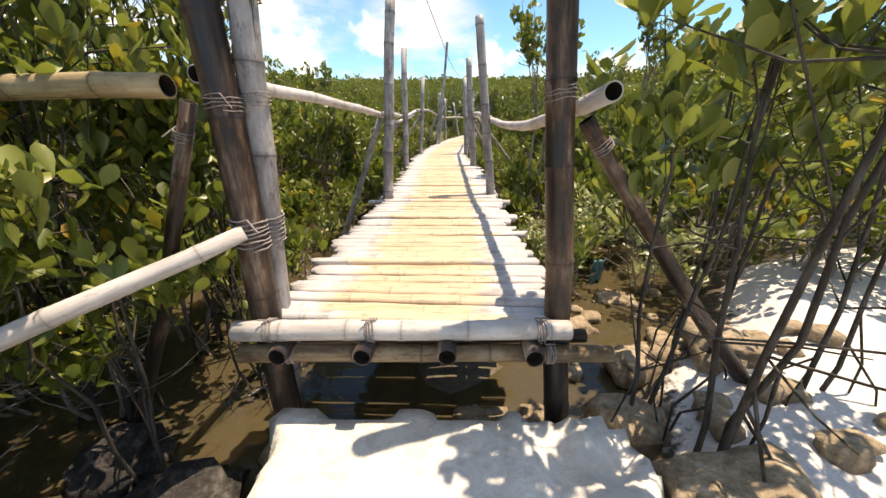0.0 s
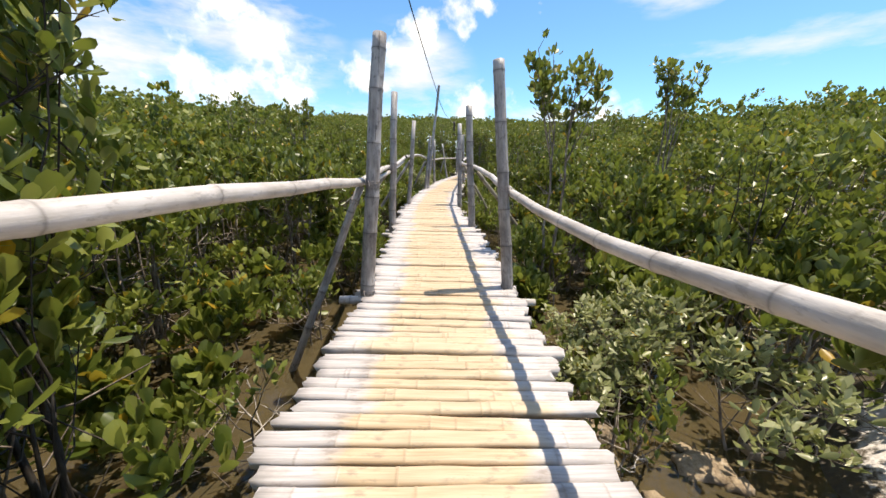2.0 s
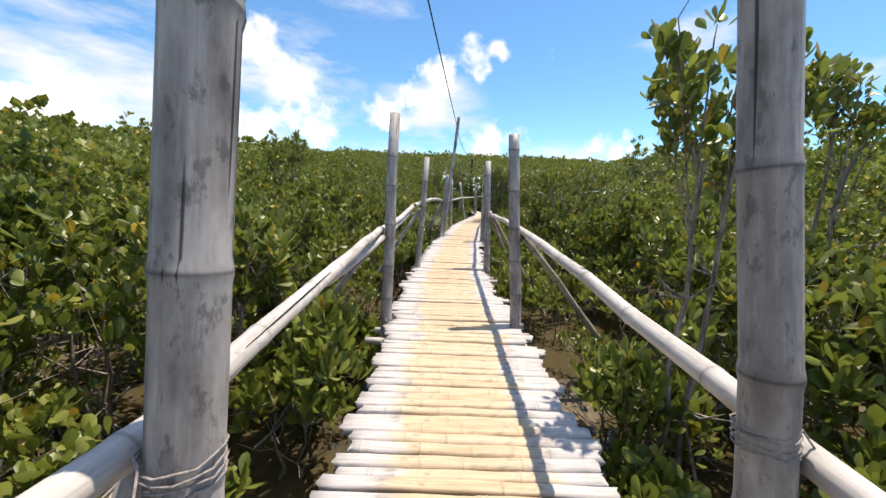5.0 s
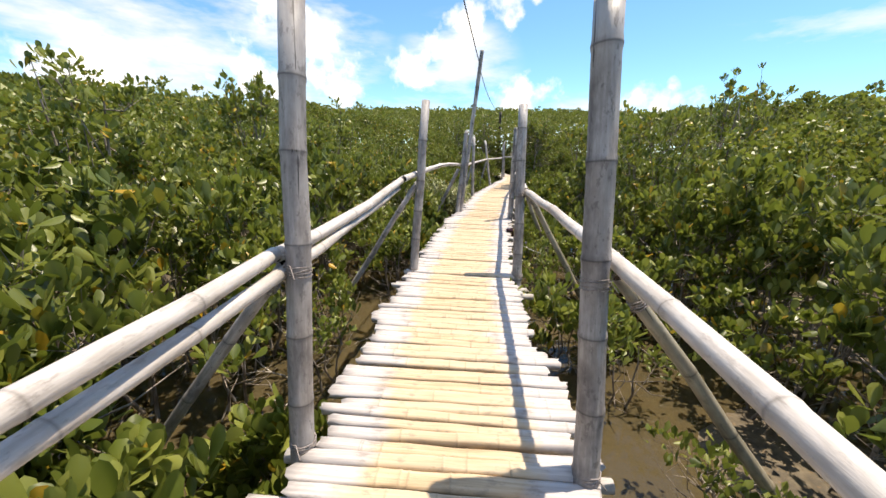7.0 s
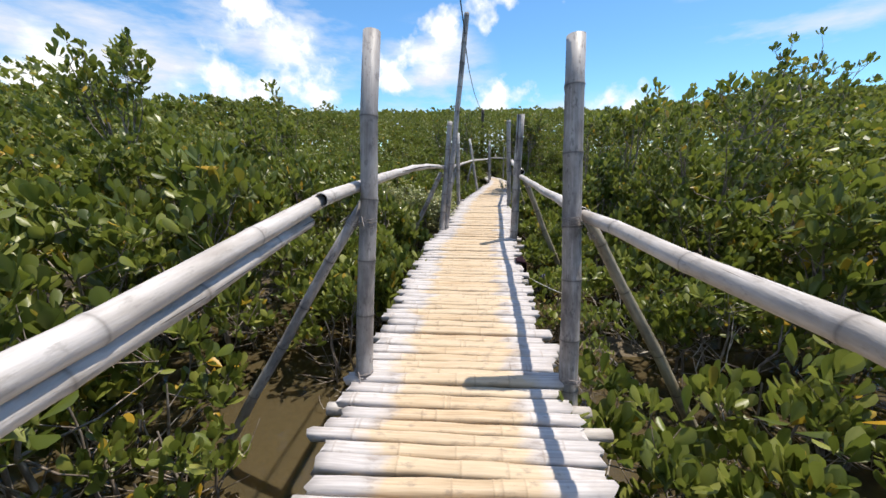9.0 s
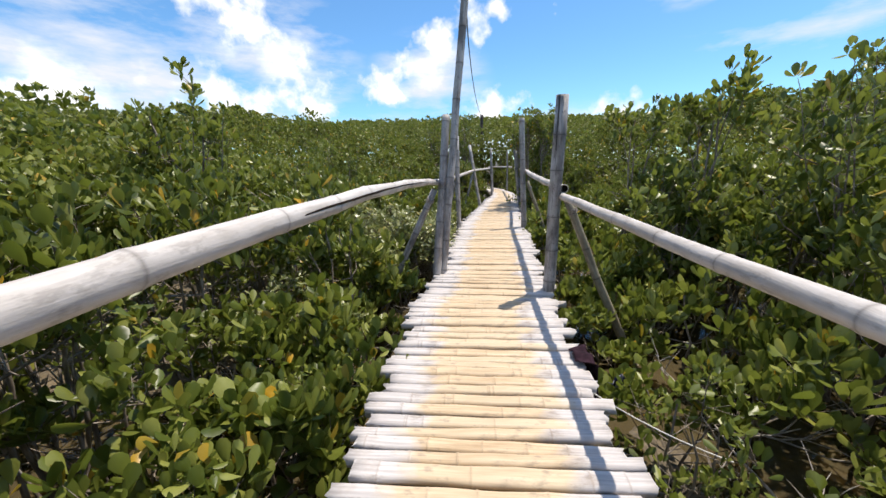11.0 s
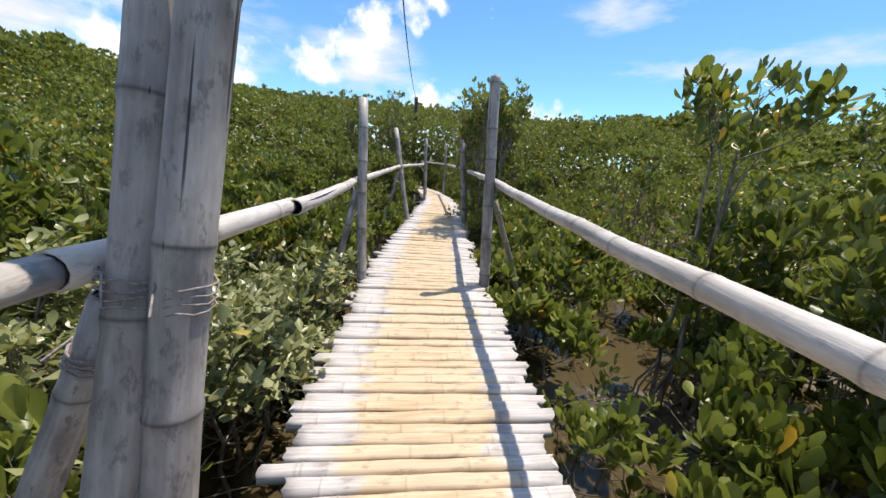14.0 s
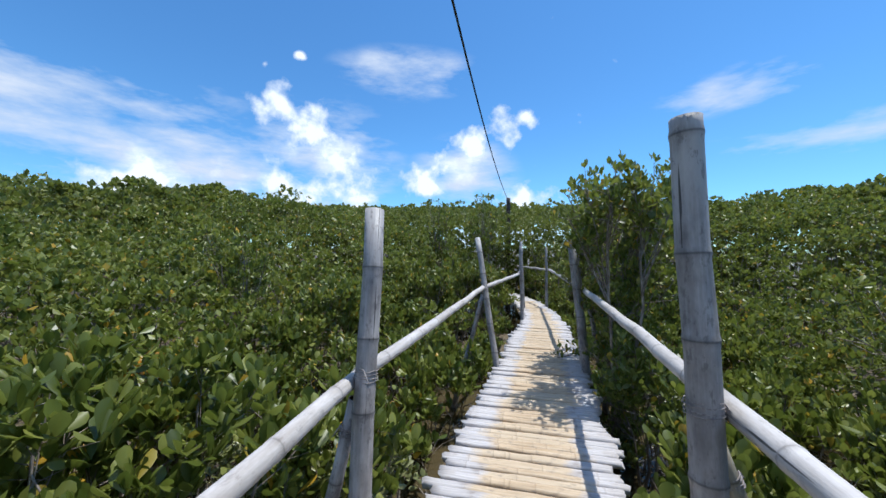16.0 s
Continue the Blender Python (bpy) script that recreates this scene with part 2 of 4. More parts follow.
M_LEAF = leaf_material("mangrove_leaf", (0.052, 0.074, 0.012), (0.138, 0.172, 0.024), (0.280, 0.296, 0.066), (0.62, 0.36, 0.03), 0.40)
M_LEAF_PALE = leaf_material("pale_mangrove_leaf", (0.110, 0.128, 0.046), (0.28, 0.29, 0.12), (0.44, 0.44, 0.23), (0.5, 0.35, 0.06), 0.33)
M_LEAF_FAR = leaf_material("far_mangrove_leaf", (0.058, 0.078, 0.015), (0.140, 0.162, 0.028), (0.240, 0.250, 0.056), (0.26, 0.22, 0.05), 0.5)


def bark_material(name, tone):
    k = Mat(name)
    g = k.noise(30, 5, 0.65, stretch=(1, 1, 0.25))
    k.bump(g, 0.7, 0.006)
    c = [tuple(tone * v for v in q) for q in ((0.06, 0.045, 0.035), (0.18, 0.15, 0.122), (0.34, 0.31, 0.28))]
    return k.done(k.ramp(g, (0.3, c[0]), (0.52, c[1]), (0.72, c[2])), 0.85, 0.2)


# one bark grain in two tones, the dark one for trees near the start
M_BARK, M_BARK_DARK = bark_material("mangrove_bark", 1.25), bark_material("dark_bark", 0.35)


def mud_material():
    """Brown tidal mud; where the bank rises, white coral sand lies over it."""
    k = Mat("mud_and_sand")
    big, fine, grit = k.noise(0.8, 6, 0.6), k.noise(18, 6, 0.65), k.noise(60, 5, 0.7)
    c = k.ramp(fine, (0.3, (0.060, 0.046, 0.030)), (0.55, (0.140, 0.108, 0.066)), (0.8, (0.235, 0.19, 0.125)))
    c = k.mix(k.ramp(big, (0.42, 0.0), (0.62, 0.6)), c, (0.045, 0.036, 0.026))
    leaf = k.ramp(k.noise(32, 2, 0.5), (0.66, 0.0), (0.70, 0.6))
    c = k.mix(leaf, c, (0.20, 0.12, 0.05))
    sand = k.ramp(grit, (0.3, (0.52, 0.48, 0.44)), (0.7, (0.74, 0.70, 0.66)))
    sand = k.mix(k.ramp(k.noise(1.5, 4, 0.5), (0.5, 0.0), (0.75, 0.35)), sand, (0.42, 0.36, 0.29))
    edge = k.math("ADD", k.attr("sand"), k.math("MULTIPLY", k.math("SUBTRACT", fine, 0.5), 0.9))
    c = k.mix(k.ramp(edge, (0.40, 0.0), (0.55, 1.0)), c, sand)
    k.bump(fine, 0.7, 0.03)
    return k.done(c, k.ramp(big, (0.35, 0.8), (0.65, 0.4)), 0.4)


def rock_material(name, a, b, c3):
    k = Mat(name)
    big, fine = k.noise(3, 6, 0.65), k.noise(22, 6, 0.7)
    c = k.ramp(fine, (0.28, a), (0.5, b), (0.72, c3))
    c = k.mix(k.ramp(big, (0.45, 0.0), (0.62, 0.55)), c, a)
    k.bump(fine, 0.9, 0.02)
    return k.done(c, 0.9, 0.2)


def water_material():
    k = Mat("tidal_water")
    w = k.noise(5, 3, 0.5)
    k.bump(w, 0.08, 0.02)
    glass = k.node("ShaderNodeBsdfTransparent")
    glass.inputs["Color"].default_value = (0.62, 0.54, 0.36, 1)
    k.done((0.115, 0.092, 0.050), 0.06, 0.5)
    mixer = k.node("ShaderNodeMixShader", Fac=0.55)
    k.link(glass.outputs[0], mixer.inputs[1])
    k.link(k.bsdf.outputs[0], mixer.inputs[2])
    k.link(mixer.outputs[0], k.nt.nodes["Material Output"].inputs["Surface"])
    return k.m


M_MUD, M_WATER = mud_material(), water_material()
M_SLAB = rock_material("limestone_slab", (0.52, 0.48, 0.42), (0.72, 0.68, 0.62), (0.80, 0.77, 0.72))
# wet rocks at left, darkened further: leaf shade is put into their colour
M_ROCK_WET_SHADED = rock_material("shaded_wet_rock", (0.012, 0.011, 0.010), (0.045, 0.040, 0.036), (0.15, 0.135, 0.12))
M_ROCK = rock_material("brown_rock", (0.12, 0.09, 0.06), (0.34, 0.26, 0.17), (0.56, 0.47, 0.35))
M_CABLE = Mat("black_cable").done((0.015, 0.015, 0.017), 0.5, 0.4)

# ---- helpers of the place ----


def lerp_table(table, y):
    ys = [r[0] for r in table]
    return [float(np.interp(y, ys, [r[i] for r in table])) for i in range(1, len(table[0]))]


# y, left and right edge of the walkway
DECK = ((-0.5, -0.33, 1.04), (0.0, -0.27, 1.06), (1.0, -0.23, 1.04), (2.0, -0.22, 1.06), (3.0, -0.20, 1.07), (4.7, -0.26, 1.03), (5.7, -0.30, 0.94),
        (6.8, -0.32, 0.90), (7.7, -0.25, 0.91), (9.0, -0.17, 0.98), (10.3, -0.11, 1.12), (11.1, 0.05, 1.24), (12.0, 0.15, 1.33), (13.0, 0.25, 1.46),
        (14.3, 0.36, 1.61), (15.6, 0.62, 1.81), (17.0, 0.92, 2.04), (18.5, 1.22, 2.28), (20.0, 1.58, 2.46), (21.5, 1.72, 2.50), (23.0, 1.60, 2.38), (25.0, 1.05, 1.85))
GROUND_Z = -0.82


def deck_gap(x, y):
    """How far a place lies from the walkway's nearer edge, and on which side (-1 left, 1 right)."""
    l, r = lerp_table(DECK, max(-0.5, min(25.0, y)))
    return (x - r, 1) if x > (l + r) / 2 else (l - x, -1)


WATER_Z = -0.78


def mesh_object(name, verts, faces, material, parent=None, smooth=True):
    me = bpy.data.meshes.new(name)
    me.from_pydata(verts, [], faces)
    me.polygons.foreach_set("use_smooth", [smooth] * len(me.polygons))
    me.materials.append(material)
    ob = new(name, me)
    ob.parent = parent
    return ob


def empty(name, loc):
    ob = new(name)
    ob.empty_display_size = 0.1
    ob.location = loc
    return ob


def pole_data(name, length, r0, r1, rng, material, bend=0.0, gap=0.30, sides=10, open_ends=True):
    """A bamboo pole along z: swollen joints with a dark scar, a slight bow, and a hollow at either end."""
    zs, joint, rad = [], [], []
    z, nodes = rng.uniform(0.05, gap), []
    while z < length - 0.04:
        nodes.append(z)
        z += gap * rng.uniform(0.75, 1.2)
    stops = {0.0: 0.0, length: 0.0}
    for n in nodes:
        for d, j in ((-0.022, 0.0), (-0.006, 0.25), (0.0, 1.0), (0.006, 0.3), (0.022, 0.0)):
            stops[min(max(n + d, 0.002), length - 0.002)] = j
    for z in sorted(stops):
        j = stops[z]
        zs.append(z), joint.append(j)
        swell = max((math.exp(-((z - n) / 0.012) ** 2) for n in nodes), default=0)
        rad.append((r0 + (r1 - r0) * z / length) * (1 + 0.07 * swell + rng.uniform(-0.008, 0.008)))
    ph = rng.uniform(0, 6.28)
    if isinstance(bend, Vector):
        ph, bend = math.atan2(bend.y, bend.x), math.hypot(bend.x, bend.y)
    off = [(bend * math.sin(math.pi * z / length) * math.cos(ph) + 0.004 * math.sin(z * 7 + ph), bend * math.sin(math.pi * z / length) * math.sin(ph) + 0.004 * math.cos(z * 5 + ph)) for z in zs]
    verts, faces, jv = [], [], []
    for z, j, r, (ox, oy) in zip(zs, joint, rad, off):
        for s in range(sides):
            a = 2 * math.pi * s / sides
            verts.append((ox + r * math.cos(a), oy + r * math.sin(a), z)), jv.append(j)
    for i in range(len(zs) - 1):
        for s in range(sides):
            t = (s + 1) % sides
            faces.append((i * sides + s, i * sides + t, (i + 1) * sides + t, (i + 1) * sides + s))
    dark = []
    for end, ring in ((0, 0), (1, len(zs) - 1)):
        base, c = len(verts), ring * sides
        k, depth = 0.85, 0.04 if end == 0 else -0.04
        for s in range(sides):
            x, y, z = verts[c + s]
            ox, oy = off[ring]
            verts.append((ox + (x - ox) * k, oy + (y - oy) * k, z)), jv.append(0.2)
        for s in range(sides):
            x, y, z = verts[base + s]
            verts.append((x, y, z + depth)), jv.append(0.2)
        for s in range(sides):
            t = (s + 1) % sides
            q = [(c + s, base + s, base + t, c + t), (base + s, base + sides + s, base + sides + t, base + t)]
            faces += [f if end == 0 else f[::-1] for f in q]
            dark.append(len(faces) - 1)
        cap = tuple(base + sides + s for s in range(sides))
        faces.append(cap[::-1] if end == 0 else cap)
        dark.append(len(faces) - 1)
    me = bpy.data.meshes.new(name)
    me.from_pydata(verts, [], faces)
    me.polygons.foreach_set("use_smooth", [len(f) == 4 for f in faces])
    me.attributes.new("joint", "FLOAT", "POINT").data.foreach_set("value", jv)
    me.materials.append(material), me.materials.append(M_HOLLOW)
    for f in dark:
        me.polygons[f].material_index = 1
    return me


def along(a, b):
    """The pose that lays a pole's own z from a to b."""
    a, b = Vector(a), Vector(b)
    return Matrix.Translation(a) @ (b - a).to_track_quat("Z", "X").to_matrix().to_4x4()


def pole(name, a, b, r0, r1, seed, material, bend=0.0, gap=0.30, sides=10):
    rng = random.Random(seed)
    if isinstance(bend, Vector):
        bend = along(a, b).to_3x3().inverted() @ bend
    ob = new(name, pole_data(name, (Vector(b) - Vector(a)).length, r0, r1, rng, material, bend, gap, sides))
    ob.matrix_world = along(a, b)
    return ob


def lashing_data(r, turns, pitch, thick, rng):
    """Line wound round a pole: a coil with a knot's tail."""
    pts = []
    n = int(turns * 14)
    for i in range(n + 1):
        a = 2 * math.pi * i / 14
        k = r * (1 + rng.uniform(-0.02, 0.05))
        pts.append(Vector((k * math.cos(a), k * math.sin(a), pitch * i / 14 + rng.uniform(-0.004, 0.004))))
    pts.append(pts[-1] + Vector((0.02, 0.03, -0.05)))
    return tube(pts, [thick] * len(pts), 5)


def tube(pts, radii, sides=6):
    """Verts and faces of a tube along points."""
    verts, faces = [], []
    up = Vector((0.3, 0.2, 1)).normalized()
    for i, (p, r) in enumerate(zip(pts, radii)):
        d = (pts[min(i + 1, len(pts) - 1)] - pts[max(i - 1, 0)])
        d = d.normalized() if d.length > 1e-9 else Vector((0, 0, 1))
        u = d.cross(up if abs(d.dot(up)) < 0.95 else Vector((1, 0, 0))).normalized()
        w = d.cross(u)
        for s in range(sides):
            a = 2 * math.pi * s / sides
            verts.append(tuple(p + u * (r * math.cos(a)) + w * (r * math.sin(a))))
    for i in range(len(pts) - 1):
        for s in range(sides):
            t = (s + 1) % sides
            faces.append((i * sides + s, i * sides + t, (i + 1) * sides + t, (i + 1) * sides + s))
    return verts, faces


def lashing(parent, height, r, turns, seed, pitch=0.012, thick=0.0032):
    v, f = lashing_data(r, turns, pitch, thick, random.Random(seed))
    ob = mesh_object("lashing", v, f, M_ROPE, parent)
    ob.location = (0, 0, height)
    ob["label"] = "wound nylon line"
    return ob


# ---- ground, water, rocks ----


def sand_bank(x, y):
    edge = x - y - 1.68 + 0.35 * noise.noise((x * 1.3, y * 1.3, 6.0))
    return max(0.0, min(1.0, edge / 0.7)) * max(0.0, min(1.0, (2.4 - y) / 0.9)) * max(0.0, min(1.0, (x - 1.2) / 0.5)) * max(0.0, min(1.0, (6.5 + 2 * noise.noise((x * 0.4, y * 0.4, 3)) - x) / 1.5)) * max(0.0, min(1.0, y + 3.6 + 1.2 * noise.noise((x * 0.5, y * 0.5, 8))))


def ground_height(x, y):
    h = GROUND_Z + 0.11 * noise.noise((x * 0.5, y * 0.5, 3.1)) + 0.04 * noise.noise((x * 2.1, y * 2.1, 1.7))
    bank = sand_bank(x, y)
    shore = max(0.0, min(1.0, (-1.2 - y) / 1.2))
    h += 0.36 * max(bank, shore)
    d = deck_gap(x, y)[0]
    h += 0.16 * max(0.0, min(1.0, (d - 3.2) / 1.5))
    far = max(0.0, (math.hypot(x, y - 10) - 30) / 60)
    return h + min(far, 1.0) * 0.3


def build_ground():
    core = list(np.arange(-9, 33.01, 0.22))
    ys = [-2500, -600, -150, -60, -30, -18, -12] + core + [37, 43, 52, 70, 110, 200, 600, 2500]
    xs = [-2500, -600, -150, -70, -40, -26, -18] + list(np.arange(-12, 12.01, 0.22)) + [18, 26, 40, 70, 150, 600, 2500]
    verts = [(float(x), float(y), ground_height(x, y)) for y in ys for x in xs]
    w = len(xs)
    faces = [(j * w + i, j * w + i + 1, (j + 1) * w + i + 1, (j + 1) * w + i) for j in range(len(ys) - 1) for i in range(w - 1)]
    ob = mesh_object("ground", verts, faces, M_MUD)
    ob.data.attributes.new("sand", "FLOAT", "POINT").data.foreach_set("value", [sand_bank(v[0], v[1]) if v[0] < 9 and v[1] > -4 else 0.0 for v in verts])
    tagged(ob, "brown tidal mud with a bank of white coral sand", "ground", kind="structure")


build_ground()
water = mesh_object("water", [(-12, -9, WATER_Z), (12, -9, WATER_Z), (12, 26, WATER_Z), (-12, 26, WATER_Z)], [(0, 1, 2, 3)], M_WATER)
tagged(water, "shallow brown tidal water between the mangroves", "water", kind="structure")


def rock(name, loc, size, seed, material, label, detail=3, flat_top=None):
    bm = bmesh.new()
    bmesh.ops.create_icosphere(bm, subdivisions=detail, radius=1)
    for v in bm.verts:
        p = v.co.copy()
        n = noise.noise(p * 1.3 + Vector((seed, 0, 0))) * 0.38 + noise.noise(p * 3.5 + Vector((0, seed, 0))) * 0.24 + abs(noise.noise(p * 8 + Vector((0, 0, seed)))) * 0.16
        # square the ball off a little
        q = Vector([math.copysign(abs(c) ** 0.7, c) for c in p])
        v.co = q * (0.8 + n)
        v.co = Vector((v.co.x * size[0], v.co.y * size[1], v.co.z * size[2]))
        if flat_top is not None and v.co.z > flat_top:
            v.co.z = flat_top + (v.co.z - flat_top) * 0.06
    me = bpy.data.meshes.new(name)
    bm.to_mesh(me), bm.free()
    me.polygons.foreach_set("use_smooth", [True] * len(me.polygons))
    me.materials.append(material)
    ob = new(name, me)
    ob.location = loc
    return tagged(ob, label, "rock")


SLAB_TOP = -0.38


def build_slab():
    """A flat limestone block with a broken rim, on which the walk begins."""
    nx, ny = 44, 48
    x0, x1, y0, y1 = -0.27, 1.36, -3.2, -0.47
    verts, faces = [], []
    for j in range(ny + 1):
        for i in range(nx + 1):
            u, v = i / nx, j / ny
            x, y = x0 + (x1 - x0) * u, y0 + (y1 - y0) * v
            edge = min(u * (x1 - x0), (1 - u) * (x1 - x0), (1 - v) * (y1 - y0), 0.5)
            wob = 0.09 * noise.noise((x * 4, y * 4, 2)) + 0.05 * noise.noise((x * 13, y * 13, 4))
            drop = max(0.0, 0.07 + wob - edge) * 6
            rough = max(0.0, (x - 0.70)) * 0.22 * (noise.noise((x * 6, y * 6, 8)) - 0.2)
            z = SLAB_TOP - min(drop, 0.55) + 0.006 * noise.noise((x * 9, y * 9, 1)) + rough
            x += wob * (1 - min(edge / 0.1, 1))
            verts.append((x, y, z))
    w = nx + 1
    faces = [(j * w + i, j * w + i + 1, (j + 1) * w + i + 1, (j + 1) * w + i) for j in range(ny) for i in range(nx)]
    rim = list(range(w)) + [j * w + nx for j in range(1, ny + 1)] + [ny * w + i for i in range(nx - 1, -1, -1)] + [j * w for j in range(ny - 1, 0, -1)]
    base = len(verts)
    for r in rim:
        x, y, z = verts[r]
        verts.append((x, y, -1.1))
    for k in range(len(rim)):
        n = (k + 1) % len(rim)
        faces.append((rim[k], base + k, base + n, rim[n]))
    ob = mesh_object("rock_slab", verts, faces, M_SLAB)
    tagged(ob, "flat pale limestone slab with a crumbled edge", "rock")


build_slab()
rng = random.Random(5)
for x, y, sx, sy, sz in ((-0.62, -0.75, 0.30, 0.22, 0.20), (-0.28, -0.42, 0.17, 0.15, 0.16), (-0.45, -1.15, 0.26, 0.20, 0.22), (-1.1, -0.5, 0.22, 0.2, 0.14), (1.45, -0.35, 0.24, 0.2, 0.16), (1.55, -0.9, 0.30, 0.26, 0.2),
                         (1.75, 0.15, 0.2, 0.16, 0.12), (2.2, 0.1, 0.22, 0.2, 0.12), (1.0, -0.3, 0.14, 0.12, 0.12), (0.72, -0.28, 0.18, 0.14, 0.1), (2.5, 0.6, 0.18, 0.16, 0.1), (1.6, 0.75, 0.16, 0.14, 0.08), (2.1, 1.2, 0.2, 0.15, 0.08)):
    rock("rock", (x, y, ground_height(x, y) + sz * 0.45), (sx, sy, sz), rng.uniform(0, 50), M_ROCK_WET_SHADED if x < -0.4 else M_ROCK, "wet coral rock lying in the mud, leaf shade in its dark tone" if x < -0.4 else "rough brown coral rock lying in the mud")

rng = random.Random(9)
for _ in range(46):
    x, y = rng.uniform(1.25, 2.9), rng.uniform(-0.7, 1.6)
    k = rng.uniform(0.04, 0.11)
    rock("rubble", (x, y, max(ground_height(x, y), WATER_Z - 0.02) + k * 0.3), (k * rng.uniform(0.9, 1.5), k, k * 0.7), rng.uniform(0, 50), M_ROCK, "small lump of tan coral rubble on the mud", 2)
for _ in range(16):
    x, y = rng.uniform(-0.75, -0.1), rng.uniform(-1.3, -0.35)
    k = rng.uniform(0.04, 0.09)
    rock("rubble", (x, y, ground_height(x, y) + k * 0.3), (k * rng.uniform(0.9, 1.5), k, k * 0.7), rng.uniform(0, 50), M_ROCK, "small lump of tan coral rubble on the mud", 2)

# ---- the bamboo walkway ----
deck = tagged(empty("bamboo_walkway", (0.4, 0, 0)), "narrow walkway of split bamboo laid crosswise, bleached at the edges", "walkway", kind="structure")


def slat_data(seed):
    """A flattened bamboo tread along x, 1.30 m long, about 66 mm wide, with joints and a ragged end."""
    rng = random.Random(seed)
    n, half = 18, 0.65
    nodes = sorted(rng.uniform(-0.6, 0.6) for _ in range(rng.choice((3, 4, 5))))
    xs = sorted([-half + 1.3 * i / n for i in range(n + 1)] + [a + d for a in nodes for d in (-0.008, 0.0, 0.008)])
    prof = [(-0.034, -0.024), (-0.0335, 0.006), (-0.025, 0.0175), (0.0, 0.0215), (0.025, 0.0175), (0.0335, 0.006), (0.034, -0.024)]
    bow, tw = rng.uniform(-0.006, 0.006), rng.uniform(-0.006, 0.006)
    verts, faces, jv = [], [], []
    m = len(prof)
    for x in xs:
        j = max((max(0.0, 1 - abs(x - a) / 0.006) for a in nodes), default=0)
        k = 1 + 0.05 * j + 0.05 * math.sin(x * 9 + seed) + rng.uniform(-0.03, 0.03)
        for y, z in prof:
            end = rng.uniform(-0.02, 0.02) if abs(abs(x) - half) < 1e-6 else 0
            verts.append((x + end, y * k + bow * math.cos(x * 2.2), z * (1 + 0.12 * j) + tw * y * x * 20 + 0.002 * math.sin(x * 17 + seed))), jv.append(j)
    for i in range(len(xs) - 1):
        for s in range(m - 1):
            faces.append((i * m + s, (i + 1) * m + s, (i + 1) * m + s + 1, i * m + s + 1))
        faces.append((i * m + m - 1, (i + 1) * m + m - 1, (i + 1) * m, i * m))
    faces.append(tuple(range(m)))
    faces.append(tuple(range((len(xs) - 1) * m, len(xs) * m))[::-1])
    me = bpy.data.meshes.new("slat")
    me.from_pydata(verts, [], faces)
    me.polygons.foreach_set("use_smooth", [len(f) == 4 for f in faces])
    me.attributes.new("joint", "FLOAT", "POINT").data.foreach_set("value", jv)
    me.materials.append(M_SLAT)
    return me


# long bearers under the treads
for n, f in enumerate((0.12, 0.37, 0.62, 0.88)):
    for k, (y0, y1) in enumerate(((-0.575, 5.2), (5.0, 11.2), (11.0, 17.2), (17.0, 23.0))):
        l0, r0 = lerp_table(DECK, y0)
        l1, r1 = lerp_table(DECK, y1)
        a, b = (l0 + (r0 - l0) * f, y0, -0.062), (l1 + (r1 - l1) * f, y1, -0.062)
        mid = (y0 + y1) / 2
        lm, rm = lerp_table(DECK, mid)
        for q, (p0, p1) in enumerate(((a, (lm + (rm - lm) * f, mid, -0.064)), ((lm + (rm - lm) * f, mid - 0.05, -0.064), b))):
            ob = pole("bearer", p0, p1, 0.040, 0.036, 100 + n * 10 + k * 2 + q, M_POST_BROWN if k == 0 and q == 0 else M_BEAM)
            ob.parent = deck
            ob.matrix_parent_inverse = Matrix.Translation((-0.4, 0, 0))
# cross beams lashed to the posts, their ends standing out
for k, (y, lx, rx, z, r) in enumerate(((-0.50, -0.36, 1.03, 0.012, 0.044), (-0.495, -0.36, 1.22, -0.105, 0.040), (-0.36, -0.30, 1.16, -0.115, 0.034), (2.22, -0.32, 1.18, -0.110, 0.036), (2.06, -0.38, 1.20, -0.035, 0.033), (2.40, -0.2, 1.14, -0.11, 0.03),
                                       (4.92, -0.42, 1.12, -0.11, 0.036), (4.68, -0.46, 1.05, -0.11, 0.034), (7.15, -0.40, 1.03, -0.11, 0.036), (7.00, -0.36, 1.08, -0.11, 0.034), (9.1, -0.25, 1.08, -0.11, 0.034),
                                       (10.55, -0.18, 1.30, -0.11, 0.036), (11.0, -0.05, 1.34, -0.11, 0.034), (13.85, 0.16, 1.70, -0.11, 0.036), (13.65, 0.10, 1.62, -0.11, 0.034), (17.2, 0.85, 2.16, -0.11, 0.036), (20.2, 1.5, 2.55, -0.11, 0.036))):
    ob = pole("cross_beam", (lx, y, z), (rx, y + 0.02, z - 0.005), r, r * 0.92, 300 + k, M_RAIL if k == 0 or k > 2 else (M_BEAM_SHADED if k == 1 else M_POST_BROWN))
    ob.parent = deck
    ob.matrix_parent_inverse = Matrix.Translation((-0.4, 0, 0))
    if k < 2:
        for fx in (0.13, 0.55, 1.25) if k == 0 else (0.2, 1.3):
            lashing(ob, fx, r * 1.08, 4, 40 + k, 0.010, 0.0035)

